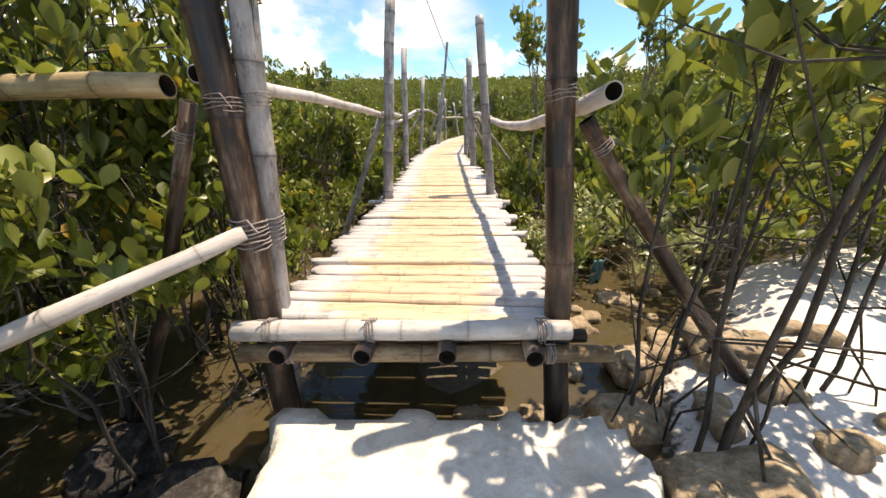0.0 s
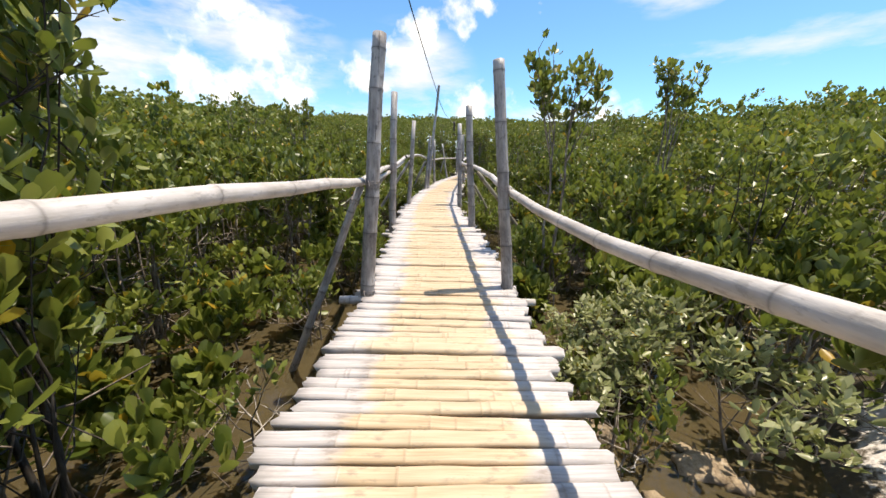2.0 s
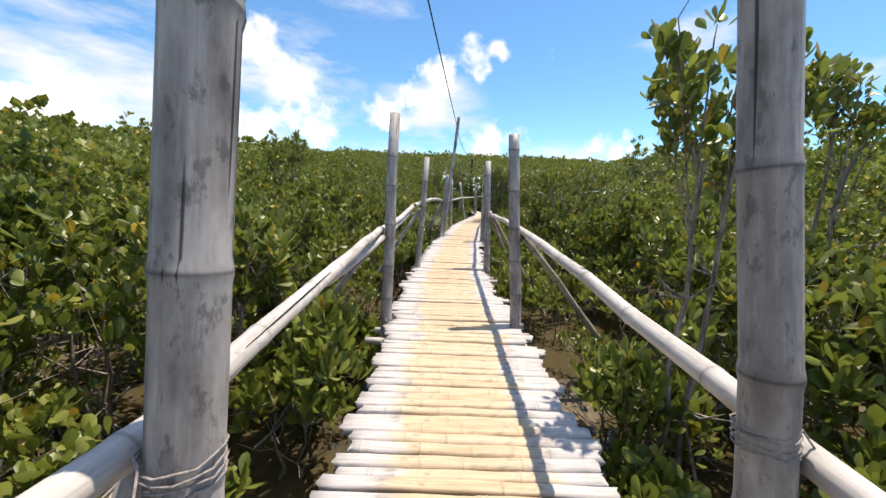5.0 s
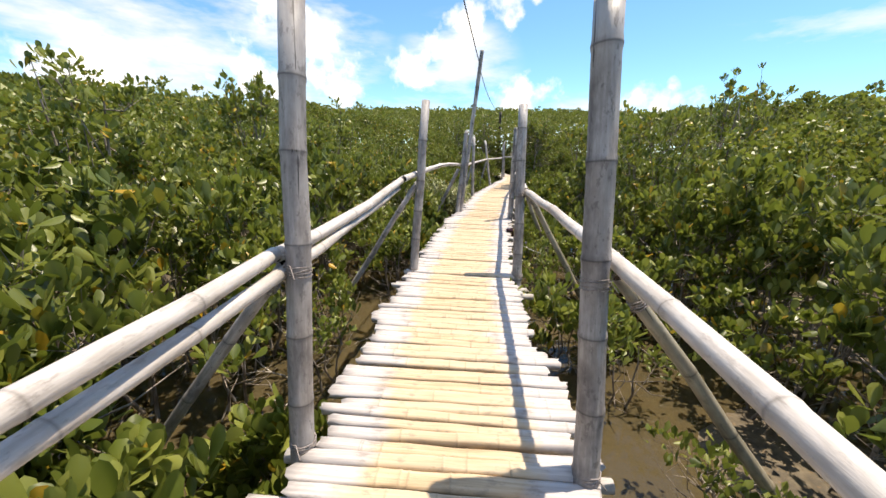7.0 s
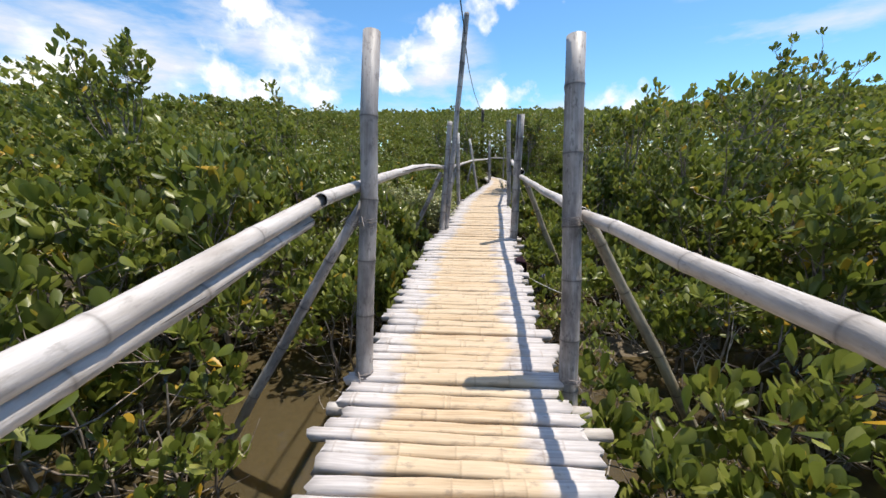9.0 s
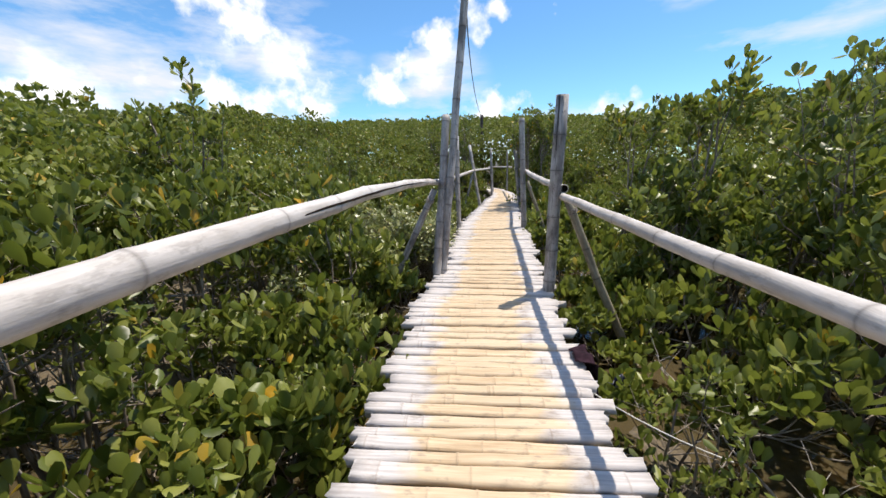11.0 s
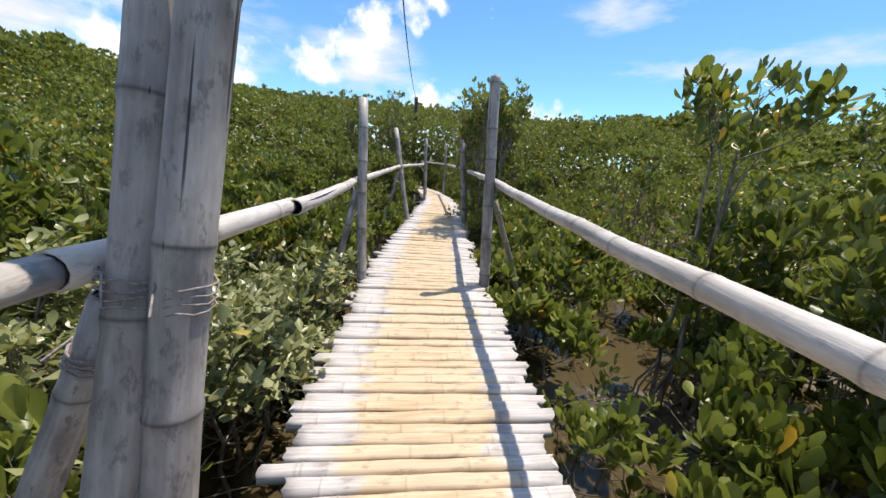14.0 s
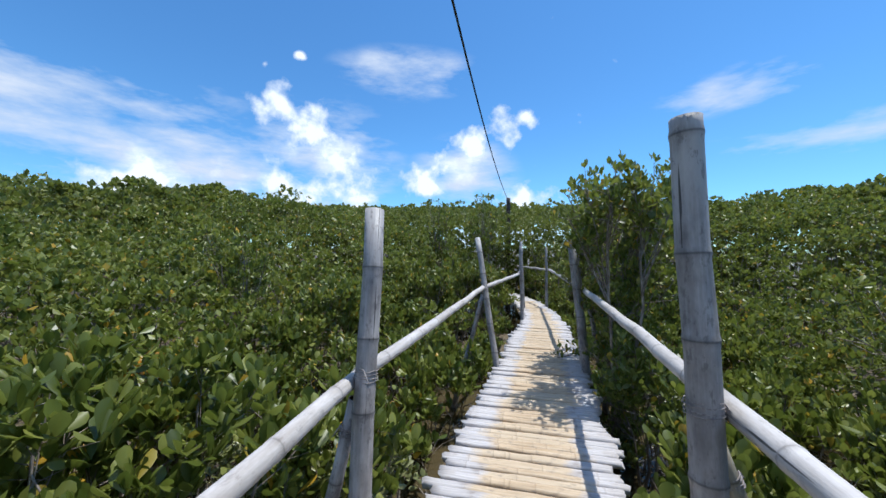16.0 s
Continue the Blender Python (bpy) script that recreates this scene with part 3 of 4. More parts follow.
# posts: foot on the walkway's level, and top
POSTS = {
    "Zl": ((-0.265, -0.405, 0), (-0.310, -0.31, 2.0), 0.060, M_POST_BROWN),
    "Zl2": ((-0.262, -0.305, 0), (-0.128, -0.285, 2.05), 0.050, M_POST),
    "Zr": ((1.005, -0.39, 0), (0.85, -0.275, 2.0), 0.054, M_POST_BROWN),
    "Al": ((-0.16, 2.06, 0), (-0.06, 2.28, 1.93), 0.053, M_POST),
    "Ar": ((1.00, 2.24, 0), (0.83, 2.42, 1.82), 0.048, M_POST),
    "Bl": ((-0.30, 4.87, 0), (-0.285, 5.13, 2.01), 0.052, M_POST),
    "Br": ((0.965, 4.86, 0), (0.85, 5.05, 1.84), 0.053, M_POST),
    "Cl": ((-0.225, 7.27, 0), (-0.13, 7.52, 1.83), 0.047, M_POST),
    "Cr": ((0.935, 7.25, 0), (0.88, 7.53, 1.80), 0.050, M_POST),
    "Dl": ((0.041, 11.116, 0), (0.174, 11.512, 1.73), 0.046, M_POST),
    "Dp": ((0.108, 11.185, 0), (0.425, 11.66, 3.32), 0.042, M_POST),
    "Dr": ((1.147, 10.626, 0), (1.138, 10.516, 1.74), 0.054, M_POST),
    "El": ((0.32, 13.96, 0), (0.295, 14.25, 1.70), 0.046, M_POST),
    "Er": ((1.535, 13.83, 0), (1.445, 13.92, 1.955), 0.050, M_POST),
    "Fl": ((0.96, 17.25, 0), (0.69, 17.78, 1.69), 0.042, M_POST),
    "Fr": ((2.07, 17.15, 0), (1.90, 17.3, 1.69), 0.050, M_POST),
    "Fr2": ((2.20, 17.6, 0), (2.02, 17.5, 1.5), 0.034, M_POST),
    "Gl": ((1.63, 20.4, 0), (1.59, 20.5, 1.62), 0.040, M_POST),
    "Hl": ((1.82, 21.8, 0), (1.72, 21.8, 1.75), 0.036, M_POST),
    "Hr": ((2.44, 22.1, 0), (2.42, 22.1, 1.62), 0.034, M_POST),
}
for k, (key, (foot, top, r, mat)) in enumerate(POSTS.items()):
    f, t = Vector(foot), Vector(top)
    low = f + (f - t) * ((0.95) / (t.z - f.z))
    ob = pole("bamboo_post", low, t, r * 1.06, r * 0.94, 500 + k, mat, 0.004, 0.36, 14)
    tall = key == "Dp"
    tagged(ob, "tall leaning grey bamboo pole beside a post" if tall else ("thick brown bamboo post lashed at the walkway's start" if key[0] == "Z" else "weathered grey bamboo post with lashed handrail"), "post", group="walkway posts")
    lashing(ob, 0.95 + (1.0 if key[0] in "DEFGH" else 0.86) + 0.03 * math.sin(k), r * 1.06, 4, k, 0.014, 0.0022)
    if key[0] in "ABC":
        lashing(ob, 0.95 + 0.03, r * 1.07, 3, k + 60)
    if key[:2] == "Zl":
        lashing(ob, 0.95 + 0.34, r * 1.08, 7, k + 90, 0.018, 0.0042)
        lashing(ob, 0.95 + 1.22, r * 1.08, 3, k + 95)

# handrails
# a rail's two ends, and how far its middle rises; on the posts' outer sides
RAILS = (((-0.385, -0.34, 0.985), (-0.205, 2.24, 0.885), 0.01, 0.034), ((-0.205, 2.24, 0.885), (-0.39, 4.98, 0.905), 0.015, 0.034), ((-0.39, 4.98, 0.897), (-0.305, 7.12, 1.052), -0.030, 0.035),
         ((-0.275, 7.03, 1.054), (0.035, 11.35, 1.020), 0.062, 0.033), ((0.035, 11.30, 1.018), (0.135, 12.25, 0.985), 0.0, 0.036), ((0.165, 12.19, 0.985), (0.235, 14.20, 0.94), 0.0, 0.036),
         ((0.235, 14.20, 0.94), (0.775, 17.55, 0.99), 0.0, 0.036), ((0.775, 17.55, 0.99), (1.56, 20.5, 0.99), 0.0, 0.034), ((1.56, 20.5, 0.99), (1.74, 22.0, 1.0), 0.0, 0.032),
         ((1.06, -0.49, 0.905), (0.99, 2.36, 0.825), -0.085, 0.035), ((0.99, 2.36, 0.825), (0.975, 7.44, 0.925), 0.06, 0.035),
         ((0.975, 7.44, 0.932), (1.195, 10.62, 0.925), -0.015, 0.034), ((1.20, 10.50, 0.985), (1.575, 13.96, 1.035), -0.026, 0.040), ((1.575, 13.96, 1.035), (2.07, 17.25, 1.01), 0.0, 0.038),
         ((2.07, 17.25, 1.01), (2.52, 22.1, 1.0), 0.0, 0.036), ((2.52, 22.1, 1.0), (1.9, 24.6, 0.98), 0.0, 0.032))
rail_poles = []
for k, (a, b, rise, r) in enumerate(RAILS):
    ob = pole("handrail_pole", a, b, r * 0.94, r * 0.9, 700 + k, M_RAIL, Vector((0.012, 0, rise + 0.001)), 0.42, 12)
    tagged(ob, "sun-bleached bamboo handrail pole lashed to posts", "handrail", group="handrail poles")
    rail_poles.append(ob)
for k, (a, b, r) in enumerate((((-0.345, 3.4, 0.815), (-0.318, 7.00, 0.968), 0.028), ((-2.0, -0.40, 0.93), (-0.40, -0.46, 0.94), 0.044), ((-1.75, -1.75, -0.12), (-0.27, -0.44, 0.42), 0.036))):
    ob = pole("handrail_pole", a, b, r, r * 0.9, 790 + k, M_BEAM if k == 1 else M_RAIL, Vector((-0.02, 0, -0.052)) if k == 0 else 0.015, 0.4, 12)
    tagged(ob, "pale bamboo pole lashed beside the handrail", "handrail", group="handrail poles")


def rail_split(index, start, share, high, thick):
    """A long split along the walkway's side of a rail, its shade drawn as a dark tube, widest at its middle."""
    a, b, rise, r = RAILS[index]
    a, b = Vector(a), Vector(b)
    pts = []
    for i in range(31):
        f = start + share * i / 30
        bow = math.sin(math.pi * f)
        across = math.sqrt(1 - high * high) * 0.92
        pts.append(a.lerp(b, f) + Vector((0.012 * bow + r * across, 0, rise * bow + r * high * 0.92 + 0.003 * noise.noise((i * 0.4, index, 5)))))
    v, f = tube(pts, [0.0012 + thick * math.sin(math.pi * i / 30) for i in range(31)], 5)
    crack = mesh_object("split", v, f, M_HOLLOW, rail_poles[index])
    crack.matrix_parent_inverse = along(a, b).inverted()


rail_split(3, 0.22, 0.60, 0.12, 0.0042)
rail_split(1, 0.08, 0.34, 0.72, 0.0016)
rail_split(5, 0.05, 0.40, 0.60, 0.0014)
# slanting props from the rails to the mud
PROPS = (((-0.46, -0.30, 0.90), (-1.32, -0.3, -1.0)), ((1.09, -0.20, 0.82), (2.5, -0.18, -0.95)), ((-0.215, 2.22, 0.86), (-0.97, 2.2, -1.0)), ((-0.36, 5.0, 0.86), (-1.75, 5.0, -1.0)),
         ((1.02, 5.0, 0.88), (2.52, 5.02, -1.0)), ((-0.215, 7.48, 0.985), (-1.45, 7.4, -1.0)), ((0.995, 7.48, 0.93), (2.12, 7.4, -1.0)), ((0.03, 11.42, 0.93), (-0.83, 11.46, -1.0)), ((1.26, 10.6, 0.90), (2.15, 10.6, -1.0)),
         ((0.26, 14.12, 0.88), (-0.12, 14.1, -1.0)), ((1.61, 14.02, 0.86), (2.32, 14.0, -1.0)), ((2.14, 17.3, 0.86), (2.6, 17.9, -1.0)), ((0.78, 17.55, 0.9), (0.3, 17.7, -1.0)))
for k, (a, b) in enumerate(PROPS):
    r = 0.042 if k in (1, 7, 8) else 0.034
    ob = pole("prop_pole", b, a, r, r * 0.85, 850 + k, M_POST_BROWN if k < 2 else (M_PROP if k in (4, 6, 8, 10) else M_POST), 0.03, 0.38, 10)
    tagged(ob, "slanting bamboo prop standing in the mud", "prop", group="rail props")
    lashing(ob, (Vector(a) - Vector(b)).length - 0.16, r * 0.98, 4, k + 200)
# cable overhead and its far pole
def cable(name, a, b, sag, drift=0.0):
    a, b = Vector(a), Vector(b)
    pts = [a.lerp(b, i / 24) - Vector((drift * math.sin(math.pi * (i / 24) ** 0.7), 0, sag * 4 * (i / 24) * (1 - i / 24))) for i in range(25)]
    v, f = tube(pts, [0.009] * 25, 6)
    tagged(mesh_object(name, v, f, M_CABLE), "black electric cable slung from pole to pole", "cable")


cable("overhead_cable", (-1.3, -14.0, 4.5), (0.399, 11.632, 3.02), 0.35)
cable("overhead_cable", (0.399, 11.632, 3.02), (1.70, 26.6, 3.52), 0.15, 0.09)
far_pole = pole("cable_pole", (1.72, 26.6, -1.0), (1.70, 26.6, 3.62), 0.09, 0.08, 990, M_POST_BROWN)
tagged(far_pole, "dark pole that holds the cable above the trees", "pole")

# ---- mangroves ----


# open pools: centre, half sizes
POOLS = ((-0.86, 1.6, 0.60, 1.8), (-1.5, 3.4, 0.35, 0.6), (1.95, 5.8, 0.62, 1.1), (2.2, 12.7, 0.42, 0.62), (2.8, 13.2, 0.42, 0.45), (3.3, 13.75, 0.50, 0.55), (4.7, 15.3, 0.62, 0.62), (5.6, 16.6, 0.65, 0.7), (7.0, 17.6, 0.7, 0.5), (5.4, 13.4, 0.4, 0.3),
         (-0.75, 5.9, 0.42, 1.0), (3.75, 3.95, 0.5, 0.3), (1.45, 2.85, 0.28, 0.5), (1.5, 1.1, 0.36, 0.8), (-1.2, 10.0, 0.25, 0.5), (1.42, 8.5, 0.30, 0.85), (-0.85, 7.75, 0.50, 0.75))
LEFT_TOP = ((0.0, -0.3), (0.5, -0.05), (1.0, 0.42), (2.0, 0.92), (3.2, 1.22), (5.0, 1.5), (8.0, 1.85), (14.0, 2.35), (30.0, 3.5), (60.0, 5.6))
RIGHT_TOP = ((0.0, -0.4), (0.5, -0.2), (1.0, 0.0), (2.0, 0.5), (3.2, 0.98), (5.0, 1.42), (8.0, 1.85), (14.0, 2.5), (30.0, 3.8), (60.0, 6.0))


def canopy_top(x, y):
    d, side = deck_gap(x, y)
    h = lerp_table(LEFT_TOP if side < 0 else RIGHT_TOP, max(d, 0))[0]
    h += 0.30 * noise.noise((x * 0.55, y * 0.55, 7.0)) + 0.16 * noise.noise((x * 1.6, y * 1.6, 2.0)) * min(1, d)
    if side > 0 and y < 4.5:
        h -= 0.35 * max(0.0, 1 - d / 4) * (1 - max(0.0, y - 2.5) / 2 if y > 2.5 else 1)
    h += min(1.0, max(0.0, d - 3) / 4) * (0.55 * max(0.0, noise.noise((x * 0.8, y * 0.8, 21.0))) + 0.25)
    h -= 0.58 * max(0.0, min(1.0, (y - 12.0) / 3)) * min(1.0, d / 2.5) * max(0.0, min(1.0, (23 - y) / 3))
    if side > 0 and y > 13:
        h -= 0.28 * min(1.0, d / 4) * min(1.0, (y - 13) / 1.5) * max(0.0, min(1.0, (24 - y) / 3))
    h += min(1.0, max(0.0, d - 7) / 5) * 0.9 * max(0.0, noise.noise((x * 0.42, y * 0.42, 31.0)) - 0.05)
    if y > 20:
        h += min(1.1, (y - 20) * 0.22)
    return h


def in_pool(x, y, grow=0.0):
    return any(((x - a) / (rx + grow)) ** 2 + ((y - b) / (ry + grow)) ** 2 < 1 for a, b, rx, ry in POOLS)


LEAF_NEAR = np.array([(0, 0, 0), (-.17, .32, .04), (.17, .32, .04), (-.25, .70, .06), (.25, .70, .06), (0, 1, -.06), (0, .52, -.05)])
LEAF_NEAR_F = np.array([(0, 6, 1), (1, 6, 3), (3, 6, 5), (0, 2, 6), (2, 4, 6), (4, 5, 6)])
LEAF_BIG = np.array([(0, 0, 0), (-.09, .2, .03), (-.21, .48, .06), (-.255, .70, .06), (-.17, .91, .02), (0, 1, -.05), (.17, .91, .02), (.255, .70, .06), (.21, .48, .06), (.09, .2, .03), (0, .34, -.04), (0, .72, -.05)])
LEAF_BIG_F = np.array([(0, 10, 1), (1, 10, 2), (2, 10, 11), (2, 11, 3), (3, 11, 4), (4, 11, 5), (5, 11, 6), (6, 11, 7), (7, 11, 8), (8, 11, 10), (8, 10, 9), (9, 10, 0)])
LEAF_MID = np.array([(0, 0, 0), (-.18, .36, .05), (.18, .36, .05), (-.25, .72, .06), (.25, .72, .06), (0, 1, -.05)])
LEAF_MID_F = np.array([(0, 2, 1), (1, 2, 4), (1, 4, 3), (3, 4, 5)])
LEAF_FAR = np.array([(0, 0, 0), (-.37, .58, .08), (.37, .58, .08), (0, 1, 0)])
LEAF_FAR_F = np.array([(0, 3, 1), (0, 2, 3)])


def leaves(tips, size, rs, per, far=False, up=0.98, spread=0.03, big=False, mid=False):
    """Rosettes of leaves at twig tips: arrays of verts and faces. tips: (n, 3); size: metres or one for each tip."""
    tips = np.asarray(tips, float)
    n = len(tips)
    size = np.broadcast_to(np.asarray(size, float), (n,))
    base = np.repeat(tips, per, 0)
    L = np.repeat(size, per) * rs.uniform(0.62, 1.2, n * per)
    turn = np.tile(np.arange(per) * 2.4, n) + np.repeat(rs.uniform(0, 6.28, n), per) + rs.normal(0, 0.25, n * per)
    lift = rs.normal(up, 0.42, n * per)
    # the leaf's own axes: along, across, and its face
    al = np.stack([np.cos(turn) * np.cos(lift), np.sin(turn) * np.cos(lift), np.sin(lift)], 1)
    side = np.stack([-np.sin(turn), np.cos(turn), np.zeros_like(turn)], 1)
    roll = rs.normal(0, 0.45, n * per)
    face = np.cross(side, al)
    ac = side * np.cos(roll)[:, None] + face * np.sin(roll)[:, None]
    face = np.cross(ac, al)
    base = base + al * rs.uniform(0, spread, n * per)[:, None] + rs.normal(0, spread * 0.6, (n * per, 3))
    shape, fc = (LEAF_FAR, LEAF_FAR_F) if far else ((LEAF_BIG, LEAF_BIG_F) if big else ((LEAF_MID, LEAF_MID_F) if mid else (LEAF_NEAR, LEAF_NEAR_F)))
    wide = rs.uniform(0.8, 1.15, n * per)
    v = base[:, None, :] + L[:, None, None] * (shape[None, :, 0:1] * (ac * wide[:, None])[:, None, :] + shape[None, :, 1:2] * al[:, None, :] + shape[None, :, 2:3] * face[:, None, :])
    f = fc[None] + (np.arange(n * per) * len(shape))[:, None, None]
    return v.reshape(-1, 3), f.reshape(-1, 3)


def fast_mesh(name, v, f, material, smooth=False):
    me = bpy.data.meshes.new(name)
    me.vertices.add(len(v)), me.loops.add(len(f) * 3), me.polygons.add(len(f))
    me.vertices.foreach_set("co", np.asarray(v, np.float32).ravel())
    me.loops.foreach_set("vertex_index", np.asarray(f, np.int32).ravel())
    me.polygons.foreach_set("loop_start", np.arange(0, len(f) * 3, 3, dtype=np.int32))
    me.polygons.foreach_set("use_smooth", np.full(len(f), smooth))
    me.materials.append(material)
    me.update(calc_edges=True)
    return me


def mangrove(height, width, tips_wanted, per, leaf, seed, material, bare=0.25, bark=None, crowned=False):
    """A small mangrove: several crooked stems on stilt roots, forking limbs, and rosettes at the twig tips. Returns its thing."""
    r, rs = random.Random(seed), np.random.RandomState(seed)
    verts, faces, tips = [], [], []

    def add(pts, radii, sides=5):
        v, f = tube(pts, radii, sides)
        o = len(verts)
        verts.extend(v), faces.extend(tuple(i + o for i in q) for q in f)

    stems = r.choice((2, 3, 3))
    per_stem = max(2, tips_wanted // (stems * 9))
    for s in range(stems):
        a = 6.28 * s / stems + r.uniform(-0.5, 0.5)
        lean = r.uniform(0.10, 0.30) * width
        top = Vector((math.cos(a) * lean, math.sin(a) * lean, height * r.uniform(0.72, 0.86)))
        pts = [Vector((math.cos(a) * 0.05, math.sin(a) * 0.05, -0.2)).lerp(top, i / 6) + Vector((r.uniform(-1, 1), r.uniform(-1, 1), 0)) * 0.035 * (i > 0) for i in range(7)]
        r0 = (0.008 + 0.009 * height / 1.5) * (0.6 if bark else 1)
        add(pts, [r0 * (1 - 0.11 * i) for i in range(7)], 6)
        for k in range(2):
            b = a + r.uniform(-1.2, 1.2)
            foot = Vector((math.cos(b) * r.uniform(0.12, 0.3), math.sin(b) * r.uniform(0.12, 0.3), -0.15))
            start = pts[1].lerp(pts[2], r.random())
            add([start, start.lerp(foot, 0.45) + Vector((math.cos(b), math.sin(b), 0)) * 0.06, foot], [r0 * 0.5, r0 * 0.45, r0 * 0.4], 4)
        for k in range(5):
            p0 = pts[r.choice((2, 3, 4))]
            b = r.uniform(0, 6.28)
            reach = width * r.uniform(0.2, 0.42)
            p1 = p0 + Vector((math.cos(b) * reach * 0.55, math.sin(b) * reach * 0.55, r.uniform(-0.03, 0.10)))
            p2 = p1 + Vector((math.cos(b + r.uniform(-0.8, 0.8)) * reach * 0.5, math.sin(b + r.uniform(-0.8, 0.8)) * reach * 0.5, r.uniform(0.02, 0.16)))
            add([p0, p1, p2], [r0 * 0.36, r0 * 0.28, r0 * 0.14], 4)
        for k in range(per_stem):
            i = r.uniform(4.2 if crowned else 2.0, 6)
            p0 = pts[int(i)].lerp(pts[min(6, int(i) + 1)], i % 1)
            b = a + r.uniform(-1.9, 1.9)
            reach = width * r.uniform(0.25, 0.62)
            zt = height * (bare + (1 - bare) * r.random() ** 0.6)
            rad = r.uniform(0.7, 1.0) if crowned else math.sqrt(max(0.12, 1 - (max(0, zt / height - 0.45) / 0.58) ** 2))
            p2 = Vector((math.cos(b) * reach * rad, math.sin(b) * reach * rad, 0)) + Vector((top.x, top.y, 0)) * 0.6 + Vector((0, 0, max(p0.z * 0.75, zt)))
            p1 = p0.lerp(p2, 0.5) + Vector((r.uniform(-.06, .06), r.uniform(-.06, .06), -0.05))
            add([p0, p1, p2], [r0 * 0.32, r0 * 0.25, r0 * 0.16], 4)
            for q in range(9):
                st = p1.lerp(p2, r.uniform(0.1, 1.0))
                e = st + Vector((r.gauss(0, 0.5), r.gauss(0, 0.5), abs(r.gauss(0.35, 0.4)))).normalized() * r.uniform(0.06, 0.20) * (0.6 + 0.4 * width)
                add([st, e], [r0 * 0.16, r0 * 0.1], 3)
                tips.append(tuple(e))
    v, f = leaves(tips, leaf, rs, per, big=leaf >= 0.095, mid=height > 1.25, up=0.5 if material is M_LEAF_PALE else 0.98)
    tree = empty("mangrove_tree", (0, 0, 0))
    trunk = mesh_object("trunk", verts, faces, bark or M_BARK, tree)
    crown = new("crown", fast_mesh("crown", v, f, material, True))
    crown.parent = tree
    return tree


def build_near_trees():
    kinds = {}
    for k, (h, w, n, per, leaf) in enumerate(((0.75, 0.75, 60, 7, 0.118), (0.85, 0.8, 68, 7, 0.105), (1.3, 1.0, 105, 7, 0.115), (1.45, 1.0, 115, 7, 0.105), (1.4, 1.05, 105, 7, 0.122), (2.0, 1.15, 155, 7, 0.110), (2.2, 1.2, 160, 7, 0.104), (2.1, 1.2, 155, 7, 0.114))):
        for pale in (0, 1):
            if pale and k not in (0, 3):
                continue
            t = mangrove(h, w, int(n * 1.5) if pale else n, per, leaf * 0.62 if pale else leaf, 31 + k + 50 * pale, M_LEAF_PALE if pale else M_LEAF)
            tagged(t, "low mangrove with pale dusty leaves on crooked stems" if pale else ("low bushy mangrove with broad green leaves" if h < 1 else "leafy green mangrove on crooked stilt roots in mud"), "tree", group="mangroves beside the walkway")
            kinds.setdefault(pale, []).append((h, t, [False]))
    r = random.Random(77)
    count = 0
    y = -1.6
    while y < 26.0:
        for side in (-1, 1):
            d = 0.50 + r.uniform(0, 0.2)
            while d < 3.0:
                yy = y + r.uniform(-0.3, 0.3)
                l, rt = lerp_table(DECK, max(-0.5, min(25.0, yy)))
                x = (l - d) if side < 0 else (rt + d)
                if side > 0 and yy < 0.9 and d > 0.2:
                    d += 0.7
                    continue
                if yy < -0.3 and side < 0 and d < 0.8:
                    d += 0.5
                    continue
                if not in_pool(x, yy, 0.1):
                    want = canopy_top(x, yy) - ground_height(x, yy) + r.uniform(-0.1, 0.12)
                    pale = 1 if (side < 0 and 12.2 < yy < 15.5 and d < 1.9) or (side > 0 and 0.9 < yy < 2.5 and d < 1.5) else 0
                    best = sorted(kinds[pale], key=lambda e: abs(e[0] - want) + r.uniform(0, 0.15))[0]
                    s = max(0.6, min(1.35, want / best[0]))
                    m = Matrix.Translation((x, yy, ground_height(x, yy) - 0.02)) @ Matrix.Rotation(r.uniform(0, 6.28), 4, "Z") @ Matrix.Diagonal((s ** 0.5, s ** 0.5, s, 1))
                    if not best[2][0]:
                        best[1].matrix_basis = m
                        best[2][0] = True
                    else:
                        copy_thing(best[1], m)
                    count += 1
                d += r.uniform(0.58, 0.82)
        y += 0.74
    for group in kinds.values():
        for h, t, used in group:
            if not used[0]:
                t.matrix_basis = Matrix.Translation((-2.6 - h, -3.0, GROUND_Z))
    return count


build_near_trees()


